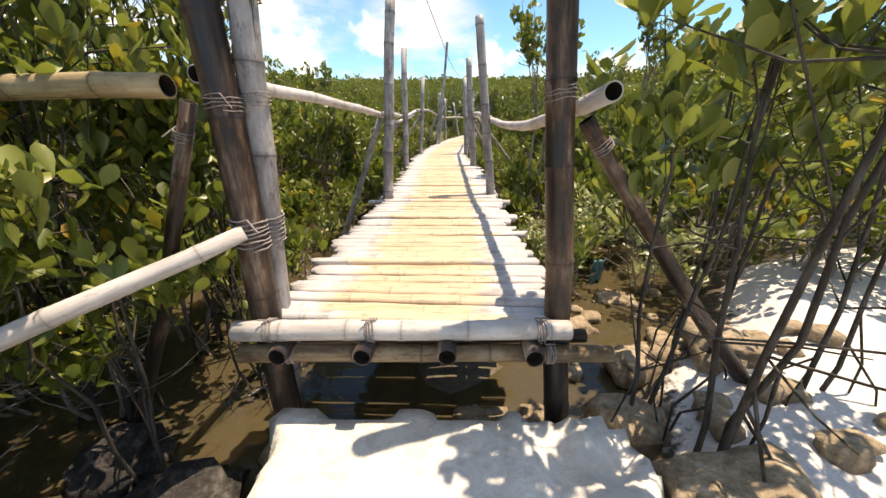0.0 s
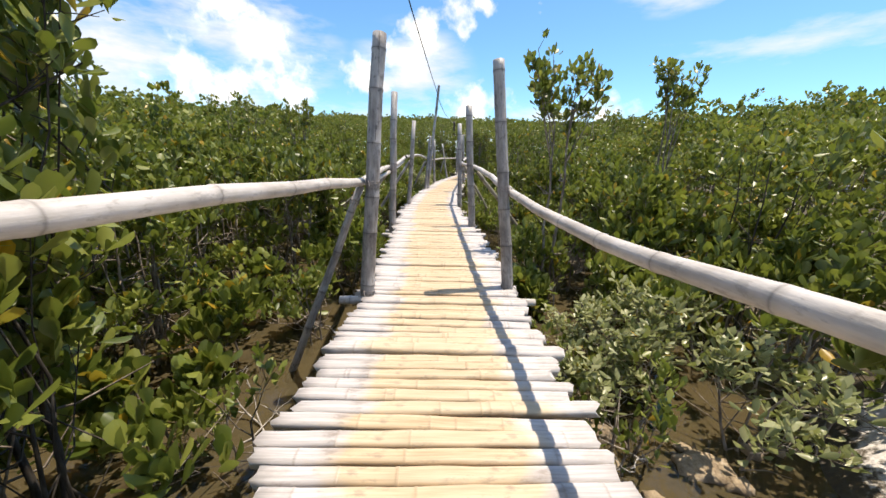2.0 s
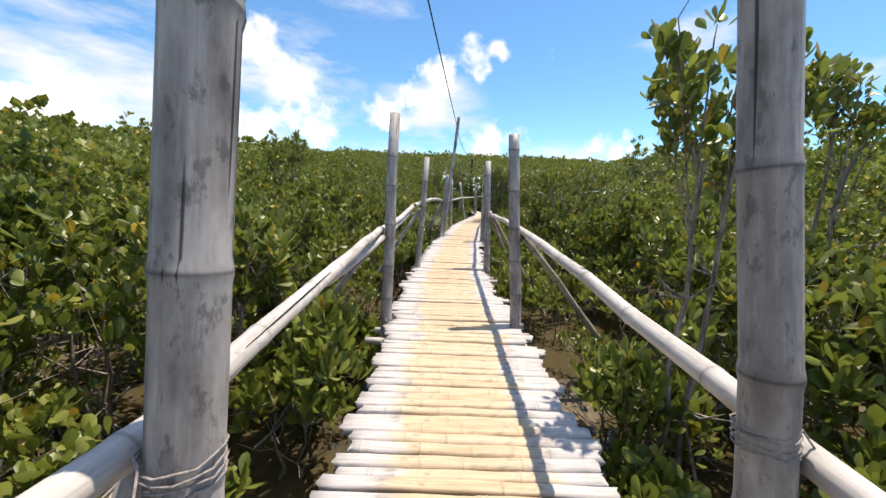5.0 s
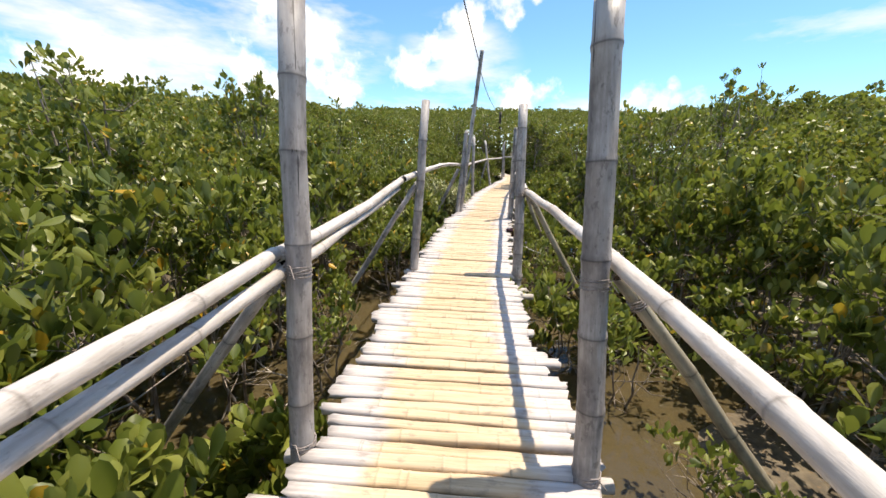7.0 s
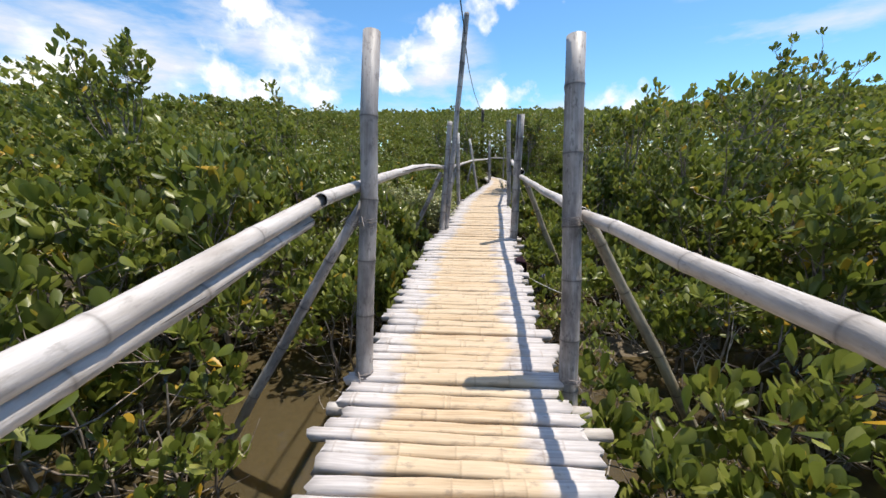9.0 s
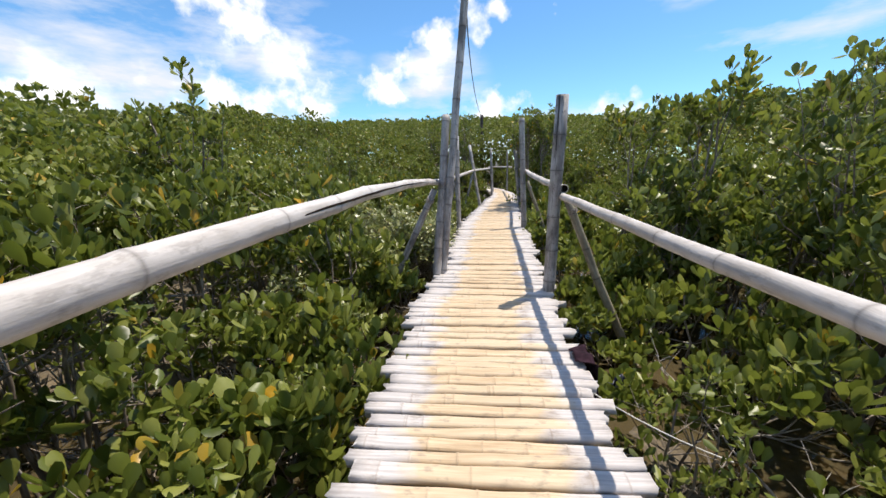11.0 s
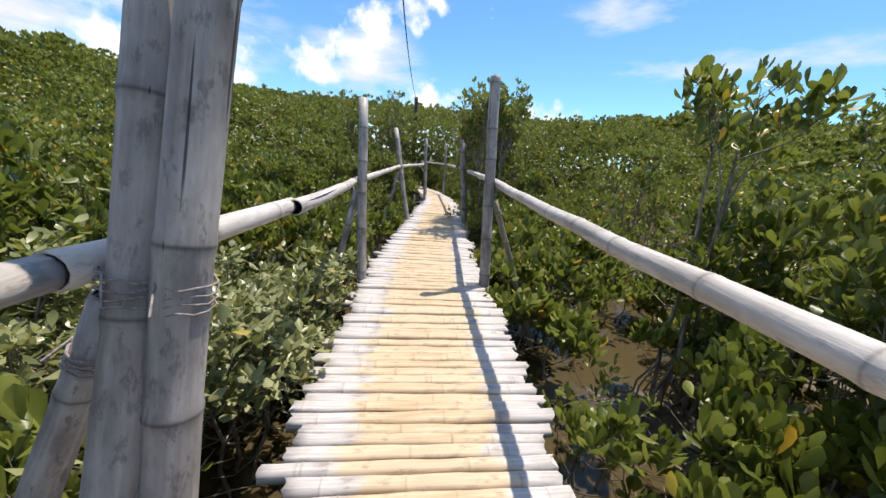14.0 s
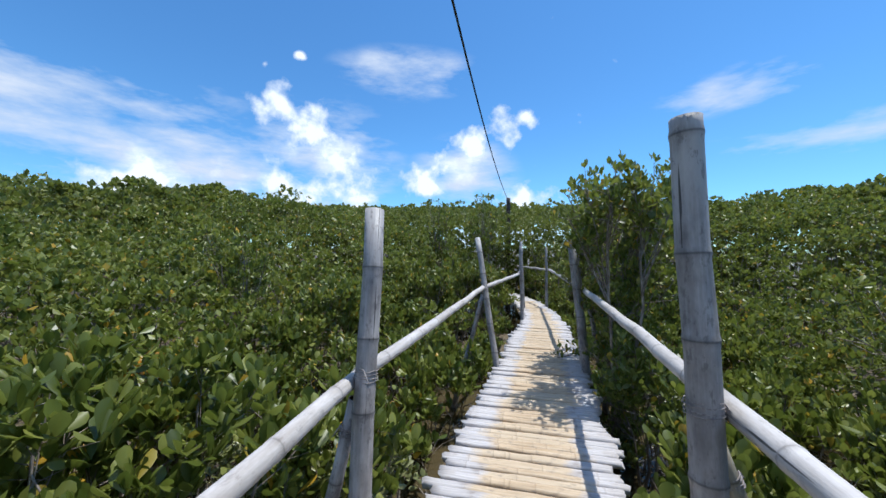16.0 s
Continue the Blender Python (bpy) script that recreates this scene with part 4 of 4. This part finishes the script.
def build_thicket(name, label, side, d0, d1, y0, y1, count, leaf0, leaf1, per, seed, thick, material):
    """Foliage too dense to count: rosettes through the upper part of the canopy, with thin stems below."""
    rs = np.random.RandomState(seed)
    tips, sizes, sv, sf = [], [], [], []
    for _ in range(count):
        y = rs.uniform(y0, y1)
        d = d0 + (d1 - d0) * rs.uniform() ** 1.5
        l, r = lerp_table(DECK, max(-0.5, min(25.0, y)))
        x = l - d if side < 0 else r + d
        if in_pool(x, y, 0.05) or (side > 0 and y < 1.2 and x < 7):
            continue
        top = canopy_top(x, y)
        k = noise.noise((x * 1.1, y * 1.1, 11.0)) + 0.5 * noise.noise((x * 2.7, y * 2.7, 4.0))
        depth = abs(rs.normal(0, thick)) if rs.uniform() < 0.72 else rs.uniform(0, top - GROUND_Z)
        z = top + 0.22 * k - depth
        if k < -0.42 and rs.uniform() < 0.8:
            continue
        if z < GROUND_Z + 0.15:
            continue
        tips.append((x, y, z)), sizes.append(leaf0 + (leaf1 - leaf0) * min(1, (d - d0) / max(1e-6, d1 - d0)))
        if rs.uniform() < 0.05:
            e = Vector((x, y, z))
            w = e + Vector((rs.normal(0, 0.2), rs.normal(0, 0.2), -0.12 - 0.2 * rs.uniform()))
            v, f = tube([e, w], [0.003, 0.007], 3)
            o = len(sv)
            sv.extend(v), sf.extend(tuple(i + o for i in q) for q in f)
        if rs.uniform() < 0.03:
            a = Vector((x, y, z))
            b = Vector((x + rs.normal(0, 0.12), y + rs.normal(0, 0.12), GROUND_Z - 0.1))
            v, f = tube([a, a.lerp(b, 0.5) + Vector((rs.normal(0, 0.06), rs.normal(0, 0.06), 0)), b], [0.005, 0.010, 0.015], 3)
            o = len(sv)
            sv.extend(v), sf.extend(tuple(i + o for i in q) for q in f)
    # single shoots that rise above the rest
    for _ in range(110 if d0 < 16 else 0):
        y, d = rs.uniform(y0, y1), rs.uniform(max(3.0, d0), min(d1, 16))
        l, r = lerp_table(DECK, max(-0.5, min(25.0, y)))
        x = l - d if side < 0 else r + d
        if side > 0 and y < 1.2 and x < 7:
            continue
        top, up, wide = canopy_top(x, y), rs.uniform(0.25, 0.75) * (0.5 if y > 12 else 1), rs.uniform(0.16, 0.36)
        for _ in range(26):
            q = rs.uniform(-0.3, 1)
            tips.append((x + rs.normal(0, wide * (1.1 - 0.6 * q)), y + rs.normal(0, wide * (1.1 - 0.6 * q)), top + up * q)), sizes.append(leaf0 + 0.02)
    v, f = leaves(tips, sizes, rs, per, True)
    top_ob = tagged(empty(name, (0, 10, GROUND_Z)), label, "foliage", kind="stuff")
    crown = new("crown", fast_mesh("crown", v - np.array((0, 10, GROUND_Z)), f, material))
    crown.parent = top_ob
    stems = mesh_object("stems", [(a, b - 10, c - GROUND_Z) for a, b, c in sv], sf, M_BARK, top_ob)


for side in (-1, 1):
    build_thicket("mangrove_thicket", "dense green mangrove thicket beyond the walkway", side, 2.5, 11.5, -2.5, 27, 26500, 0.085, 0.13, 7, 5 + side, 0.30, M_LEAF)
    build_thicket("mangrove_forest", "distant mangrove forest closing the view", side, 10.5, 34, -14, 48, 14500, 0.18, 0.42, 6, 15 + side, 0.5, M_LEAF_FAR)


for side in (-1, 1):
    build_thicket("mangrove_forest", "far edge of the mangrove forest, leafy down to the mud", side, 27, 36, -14, 48, 6500, 0.40, 0.55, 6, 25 + side, 2.6, M_LEAF_FAR)


def build_end_forest():
    rs = np.random.RandomState(44)
    tips, sizes = [], []
    for _ in range(12000):
        x, y = rs.uniform(-16, 20), 25.7 + 34 * rs.uniform() ** 1.9
        top = 2.9 + (y - 26) * 0.12 + 0.8 * noise.noise((x * 0.6, y * 0.6, 9)) + 0.5 * noise.noise((x * 1.7, y * 1.7, 9))
        z = rs.uniform(GROUND_Z + 0.2, top) if y < 27.5 else top - abs(rs.normal(0, 0.5))
        if z > GROUND_Z + 0.1:
            tips.append((x, y, z)), sizes.append(0.11 + 0.22 * min(1, (y - 24) / 25))
    for _ in range(9000):
        x, y = rs.uniform(-7, 11), rs.uniform(25.3, 28.0)
        tips.append((x, y, rs.uniform(GROUND_Z + 0.15, 2.7 + 0.5 * noise.noise((x * 0.9, y * 0.9, 3))))), sizes.append(0.12)
    v, f = leaves(tips, sizes, rs, 7, True)
    ob = new("mangrove_forest", fast_mesh("mangrove_forest", v, f, M_LEAF_FAR))
    tagged(ob, "mangrove forest beyond the end of the walkway", "foliage", kind="stuff")


build_end_forest()


def tall_tree(x, y, top, width, n, leaf, seed, label, material=None, per=7, bare=0.4, open_crown=False):
    g = ground_height(x, y)
    t = mangrove(top - g, width, n, per, leaf, seed, material or M_LEAF, bare, M_BARK_DARK if label == START else None, open_crown)
    t.matrix_basis = Matrix.Translation((x, y, g - 0.02))
    return tagged(t, label, "tree")


START = "large-leaved mangrove with dark stems near the walkway's start"
# trees that stand out above the rest
TALL = "taller mangrove with an open crown above the thicket"
tall_tree(1.88, 3.84, 2.32, 0.70, 130, 0.10, 201, "slim mangrove with round leaves leaning over the handrail", bare=0.72, open_crown=True)
tall_tree(4.14, 5.27, 2.66, 0.55, 100, 0.10, 202, TALL, bare=0.82, open_crown=True)
tall_tree(2.34, 16.7, 2.42, 1.0, 330, 0.085, 203, "dense dark green mangrove beside the walkway", bare=0.72, open_crown=True)
tall_tree(2.62, 17.55, 2.52, 1.25, 800, 0.085, 217, "dense dark green mangrove beside the walkway", bare=0.12)
tall_tree(2.42, 17.05, 1.05, 0.9, 330, 0.085, 241, "dense dark green mangrove beside the walkway", bare=0.1)
tall_tree(2.36, 16.25, 0.7, 0.8, 260, 0.085, 242, "dense dark green mangrove beside the walkway", bare=0.1)
tall_tree(2.98, 12.95, 2.0, 0.85, 60, 0.12, 204, TALL, bare=0.80, open_crown=True)
tall_tree(3.6, 12.6, 1.2, 1.2, 190, 0.12, 234, TALL, bare=0.15)
tall_tree(3.9, 11.9, 1.3, 1.2, 170, 0.12, 235, TALL, bare=0.15)
tall_tree(3.3, 11.85, 2.3, 0.8, 80, 0.125, 243, TALL, bare=0.78, open_crown=True)
tall_tree(3.22, 12.88, 1.2, 0.8, 150, 0.12, 244, TALL, bare=0.12)
tall_tree(2.75, 11.4, 1.05, 1.1, 150, 0.11, 205, TALL, bare=0.15)
tall_tree(-3.37, 9.36, 2.5, 0.6, 100, 0.10, 206, TALL, bare=0.78, open_crown=True)
tall_tree(-3.6, 7.0, 2.2, 1.1, 120, 0.10, 207, TALL)
tall_tree(-2.9, 11.6, 2.25, 1.2, 140, 0.11, 208, TALL)
tall_tree(6.0, 12.0, 3.0, 1.5, 170, 0.11, 209, TALL)
tall_tree(3.4, 10.0, 2.0, 1.5, 240, 0.10, 210, TALL, bare=0.2)
tall_tree(0.78, 23.5, 3.25, 1.0, 200, 0.10, 211, TALL)
tall_tree(-0.64, 23.6, 3.1, 1.0, 200, 0.10, 219, TALL)
tall_tree(0.9, 26.4, 3.2, 1.2, 200, 0.10, 212, TALL)
tall_tree(-3.0, 17.5, 1.8, 1.3, 150, 0.10, 213, TALL)
tall_tree(-5.0, 14.5, 2.05, 1.3, 150, 0.10, 214, TALL)
tall_tree(5.5, 17.0, 1.85, 1.3, 150, 0.10, 215, TALL)
tall_tree(7.4, 14.3, 3.1, 1.3, 150, 0.11, 218, TALL, bare=0.5)
tall_tree(-4.4, 4.2, 2.25, 1.2, 130, 0.10, 216, TALL)
# at the start: big leaves close by, and dark stems
tall_tree(1.95, 0.0, 1.85, 1.15, 80, 0.125, 221, START, per=7, bare=0.36)
tall_tree(1.62, -0.64, 2.3, 1.3, 105, 0.14, 223, START, per=7, bare=0.60)
tall_tree(2.35, -0.30, 1.9, 1.05, 72, 0.125, 231, START, per=7, bare=0.42)
tall_tree(-0.98, 0.45, 1.15, 0.8, 110, 0.115, 233, START, per=6, bare=0.25)
tall_tree(-1.4, -0.25, 2.6, 1.3, 230, 0.105, 224, START, per=6, bare=0.4)
tall_tree(-1.25, 0.6, 2.5, 1.15, 270, 0.105, 225, START, per=6, bare=0.4)
tall_tree(-2.0, 0.2, 3.0, 1.6, 270, 0.11, 226, START, per=6, bare=0.3)
tall_tree(-1.9, -0.95, 2.6, 1.3, 300, 0.105, 227, START, per=6, bare=0.35)
tall_tree(-2.7, -0.8, 2.4, 1.5, 170, 0.10, 228, START, per=6, bare=0.1)
tall_tree(-0.92, -0.55, 0.95, 0.8, 80, 0.11, 236, START, per=6, bare=0.35)
tall_tree(-1.25, -1.0, 1.3, 0.9, 110, 0.11, 237, START, per=6, bare=0.35)
tall_tree(-0.72, 0.05, 0.55, 0.6, 60, 0.10, 238, START, per=6, bare=0.3)
tall_tree(1.5, -0.3, 1.65, 0.7, 45, 0.13, 239, START, per=7, bare=0.65)
tall_tree(3.5, 2.8, 1.6, 1.2, 130, 0.10, 229, START, per=6, bare=0.2)
tall_tree(6.6, 3.6, 2.6, 1.6, 160, 0.11, 230, START, per=6, bare=0.3)
tall_tree(5.2, -0.2, 2.3, 1.5, 160, 0.11, 232, START, per=6, bare=0.4)

# large-leaved shrubs crowding the far half of the walk
for k, (x, y, top, wide) in enumerate(((1.98, 13.45, 0.12, 0.8), (2.25, 14.15, 0.30, 0.9), (2.75, 14.6, 0.45, 1.0), (2.05, 14.9, 0.25, 0.9), (2.5, 15.4, 0.5, 1.0), (1.8, 11.2, -0.2, 0.6), (2.55, 11.6, 0.25, 0.8), (-0.55, 14.3, 0.7, 0.9), (-1.2, 13.9, 0.9, 1.0), (-0.15, 14.85, 0.4, 0.8), (-0.8, 14.8, 0.8, 1.0),
                                       (-0.95, 10.75, 0.95, 0.9), (-0.75, 11.2, 0.35, 0.8), (-0.95, 9.75, 0.35, 0.9), (-0.75, 9.0, 0.1, 0.7),
                                       (-1.55, 2.35, -0.05, 0.8), (-1.35, 1.25, -0.1, 0.7), (-1.3, 3.05, -0.1, 0.7), (-0.62, 5.15, -0.25, 0.6), (-1.15, 4.6, 0.1, 0.8), (3.0, 3.6, 0.55, 1.0), (3.4, 4.4, 0.9, 1.0), (1.55, 3.3, -0.3, 0.5))):
    tall_tree(x, y, top, wide, 90, 0.135, 360 + k, "bushy mangrove with large upright dark green leaves", per=7, bare=0.15)
for k, (x, y, top) in enumerate(((-0.30, 12.55, 0.40), (-0.60, 12.95, 0.55), (-0.28, 13.2, 0.42), (-0.75, 12.35, 0.50), (-0.20, 13.6, 0.35), (-1.05, 12.8, 0.65))):
    tall_tree(x, y, top, 0.9, 150, 0.085, 390 + k, "low mangrove with pale dusty leaves on crooked stems", M_LEAF_PALE, per=6, bare=0.25)
# leggy saplings standing in the pools
for k, (x, y, top) in enumerate(((-1.1, 6.85, 0.05), (-1.45, 10.4, 0.3), (-1.0, 10.15, 0.2), (-0.8, 12.9, 0.2), (1.75, 4.3, 0.0), (-0.75, 8.3, 0.15), (1.60, 1.55, -0.25), (1.90, 2.0, -0.15), (2.2, 2.4, -0.05))):
    tall_tree(x, y, top, 0.8, 72 if k < 6 else 110, 0.095 if k in (0, 3, 4, 5) else 0.07, 290 + k, "low mangrove shrub with broad sunlit leaves", M_LEAF if k in (0, 3, 4, 5) else M_LEAF_PALE, per=6, bare=0.35)
for k, (x, y, top) in enumerate(((0.2, 25.6, 2.0), (1.0, 25.9, 1.7), (1.8, 25.7, 1.8), (2.7, 25.2, 2.0), (3.4, 24.6, 1.8), (2.9, 23.6, 1.2), (0.5, 24.9, 1.3))):
    tall_tree(x, y, top, 1.1, 150, 0.095, 330 + k, "leafy mangrove closing in on the walkway", per=6, bare=0.1)
SAPLING = "leggy young mangrove with pale bare twigs in shallow water"
for k, (x, y, top) in enumerate(((-0.72, 1.15, -0.05), (-0.85, 2.7, 0.0), (-0.62, 0.35, -0.25), (1.62, 1.25, -0.2), (1.9, 5.2, -0.1), (-0.8, 6.2, 0.05), (2.75, 14.0, -0.05), (2.95, 15.4, 0.05), (1.45, 2.0, -0.3), (1.75, 6.3, 0.0), (-0.62, 4.3, -0.1), (1.5, 9.0, 0.1), (-0.75, 9.3, 0.1), (1.9, 12.3, -0.05), (1.35, 8.1, -0.2), (1.55, 8.6, -0.1), (1.3, 9.1, -0.25))):
    tall_tree(x, y, top, 0.75, 27, 0.075, 260 + k, SAPLING, per=4, bare=0.3)


M_OLD_LEAF = leaf_material("yellowed_mangrove_leaf", (0.30, 0.16, 0.02), (0.60, 0.26, 0.03), (0.72, 0.36, 0.04), (0.40, 0.18, 0.03))
tall_tree(-2.05, 15.3, 0.55, 0.25, 9, 0.10, 240, "small mangrove shoot with orange withered leaves", M_OLD_LEAF, per=4, bare=0.8)


# ---- driftwood, scraps and string ----
def dead_branch(x, y, z, size, seed):
    """A bleached fork of driftwood, lying or leaning on the mud: a main limb with its forks as parts."""
    r = random.Random(seed)
    a = r.uniform(0, 6.28)
    limb = []

    def grow(p, d, length, rad, depth):
        pts = [p]
        for i in range(4):
            d = (d + Vector((r.gauss(0, 0.22), r.gauss(0, 0.22), r.gauss(0.04, 0.16)))).normalized()
            pts.append(pts[-1] + d * length / 4)
        v, f = tube(pts, [rad * (1 - 0.17 * i) for i in range(5)], 5)
        limb.append(mesh_object("twig" if limb else "dead_branch", v, f, M_DRIFT, limb[0] if limb else None))
        if depth:
            for k in range(2):
                n = (d + Vector((r.gauss(0, 0.6), r.gauss(0, 0.6), r.uniform(0.1, 0.6)))).normalized()
                grow(pts[r.choice((2, 3, 4))], n, length * 0.6, rad * 0.6, depth - 1)

    grow(Vector((0, 0, 0)), Vector((math.cos(a), math.sin(a), 0.25)).normalized(), size, 0.011, 2)
    limb[0].location = (x, y, z)
    return tagged(limb[0], "bleached forked branch lying on the mud", "branch", group="driftwood")


def drift_material():
    k = Mat("bleached_driftwood")
    g = k.noise(50, 4, 0.6)
    return k.done(k.ramp(g, (0.3, (0.22, 0.19, 0.16)), (0.7, (0.50, 0.46, 0.42))), 0.85, 0.2)


M_DRIFT = drift_material()
r = random.Random(61)
for k in range(64):
    y, side, d = r.uniform(-0.2, 20), r.choice((-1, 1)), r.uniform(0.1, 1.7)
    l, rt = lerp_table(DECK, y)
    x = l - d if side < 0 else rt + d
    dead_branch(x, y, ground_height(x, y) + 0.02, r.uniform(0.3, 0.75), 400 + k)


def string(a, b, sag):
    a, b = Vector(a), Vector(b)
    pts = [a.lerp(b, i / 12) - Vector((0, 0, sag * 4 * (i / 12) * (1 - i / 12))) for i in range(13)]
    v, f = tube(pts, [0.004] * 13, 5)
    tagged(mesh_object("string", v, f, Mat("white_string").done((0.62, 0.60, 0.58), 0.8, 0.2)), "white string tied from the walkway into the bushes", "string")


string((0.99, 9.15, -0.01), (1.60, 8.90, -0.22), 0.03)


def striped_cloth():
    """A rag with dark blue and pale stripes caught in the twigs below the walkway."""
    k = Mat("striped_rag")
    co, w = k.node("ShaderNodeTexCoord"), k.node("ShaderNodeTexWave", Scale=9.0, Distortion=1.2)
    k.link(co.outputs["Object"], w.inputs["Vector"])
    k.done(k.ramp(w.outputs["Fac"], (0.45, (0.018, 0.020, 0.055)), (0.62, (0.22, 0.22, 0.30))), 0.9, 0.1)
    n, verts, faces = 14, [], []
    for j in range(n + 1):
        for i in range(n + 1):
            u, v = i / n - 0.5, j / n
            fold = 0.03 * math.sin(u * 22 + v * 3) * (0.3 + v)
            verts.append((u * (0.16 + 0.20 * v), fold + 0.02 * noise.noise((u * 5, v * 5, 1)), -v * 0.36 + 0.03 * math.cos(u * 7)))
    faces = [(j * (n + 1) + i, j * (n + 1) + i + 1, (j + 1) * (n + 1) + i + 1, (j + 1) * (n + 1) + i) for j in range(n) for i in range(n)]
    ob = mesh_object("rag", verts, faces, k.m)
    ob.modifiers.new("thick", "SOLIDIFY").thickness = 0.004
    ob.location = (1.35, 9.55, -0.20)
    ob.rotation_euler = (0.25, 0, 0.5)
    tagged(ob, "dark blue striped rag caught below the walkway", "cloth")


striped_cloth()


def plastic_scrap():
    k = Mat("teal_plastic")
    k.done(k.ramp(k.noise(8), (0.35, (0.02, 0.09, 0.10)), (0.7, (0.14, 0.30, 0.30))), 0.35, 0.5)
    n, verts = 10, []
    for j in range(n + 1):
        for i in range(n + 1):
            u, v = i / n - 0.5, j / n
            verts.append((u * 0.16, 0.04 * noise.noise((u * 6, v * 4, 2)) + 0.02 * math.sin(u * 15), v * 0.3))
    faces = [(j * (n + 1) + i, j * (n + 1) + i + 1, (j + 1) * (n + 1) + i + 1, (j + 1) * (n + 1) + i) for j in range(n) for i in range(n)]
    ob = mesh_object("plastic_scrap", verts, faces, k.m)
    ob.modifiers.new("thick", "SOLIDIFY").thickness = 0.003
    ob.location = (2.05, 1.6, ground_height(2.05, 1.6) - 0.01)
    ob.rotation_euler = (0.1, 0.05, 0.3)
    tagged(ob, "crumpled teal plastic scrap standing in the mud", "litter")


plastic_scrap()


def dark_cloth():
    """A limp dark cloth hanging over the walkway's edge."""
    k = Mat("dark_maroon_cloth")
    k.done(k.ramp(k.noise(20, 4, 0.6), (0.3, (0.010, 0.007, 0.010)), (0.7, (0.045, 0.022, 0.032))), 0.95, 0.1)
    n, verts = 14, []
    for j in range(n + 1):
        for i in range(n + 1):
            u, v = i / n - 0.5, j / n
            drop = max(0.0, v - 0.35)
            verts.append((min(v, 0.35) * 0.3 + 0.03 * math.sin(u * 14) * drop + 0.02 * drop, u * (0.20 + 0.06 * v), 0.03 - drop * 0.42 + 0.018 * math.sin(u * 11 + v * 6)))
    faces = [(j * (n + 1) + i, j * (n + 1) + i + 1, (j + 1) * (n + 1) + i + 1, (j + 1) * (n + 1) + i) for j in range(n) for i in range(n)]
    ob = mesh_object("cloth", verts, faces, k.m)
    ob.modifiers.new("thick", "SOLIDIFY").thickness = 0.004
    ob.location = (0.985, 9.42, 0.012)
    tagged(ob, "limp dark maroon cloth hanging over the walkway's edge", "cloth")


dark_cloth()

# ---- the treads of the walkway ----


def build_slats():
    kinds = [slat_data(s) for s in range(14)]
    r = random.Random(12)
    y, rest, made = -0.43, [], 0
    inverse = Matrix.Translation((-0.4, 0, 0))
    while y < 24.6:
        width = r.choice((0.85, 0.95, 1.0, 1.0, 1.1, 1.25))
        y += 0.0355 * width
        l, rt = lerp_table(DECK, y)
        l2, r2 = lerp_table(DECK, y + 0.3)
        yaw = -math.atan2((l2 + r2) / 2 - (l + rt) / 2, 0.3) * 0.5 + 0.02 * noise.noise((y * 1.3, 5.0, 0)) + r.gauss(0, 0.012)
        l, rt = l + r.gauss(0, 0.030) + 0.05 * noise.noise((y * 1.9, 3.0, 0)), rt + r.gauss(0, 0.030) + 0.05 * noise.noise((y * 1.9, 9.0, 0))
        if 21.5 < y:
            yaw += 0.2
        m = Matrix.Translation(((l + rt) / 2, y, r.gauss(0.0, 0.0055))) @ Matrix.Rotation(yaw, 4, "Z") @ Matrix.Rotation(r.gauss(0, 0.05), 4, "X") @ Matrix.Diagonal(((rt - l) / 1.3, width * 1.03, r.uniform(0.85, 1.2), 1))
        if r.random() < 0.5:
            m = m @ Matrix.Rotation(math.pi, 4, "Z")
        if made < 300:
            ob = new("slat", r.choice(kinds))
            ob.parent, ob.matrix_parent_inverse, ob.matrix_basis = deck, inverse, m
            made += 1
        else:
            rest.append((r.choice(kinds), m))
        y += 0.0355 * width + (r.uniform(0.0005, 0.005) if r.random() < 0.7 else r.uniform(0.006, 0.015))
    bm = bmesh.new()
    for me, m in rest:
        t = me.copy()
        t.transform(m)
        bm.from_mesh(t)
        bpy.data.meshes.remove(t)
    me = bpy.data.meshes.new("far_slats")
    bm.to_mesh(me), bm.free()
    me.materials.append(M_SLAT)
    ob = new("far_slats", me)
    ob.parent, ob.matrix_parent_inverse = deck, inverse
    ob["kind"] = "stuff"


build_slats()
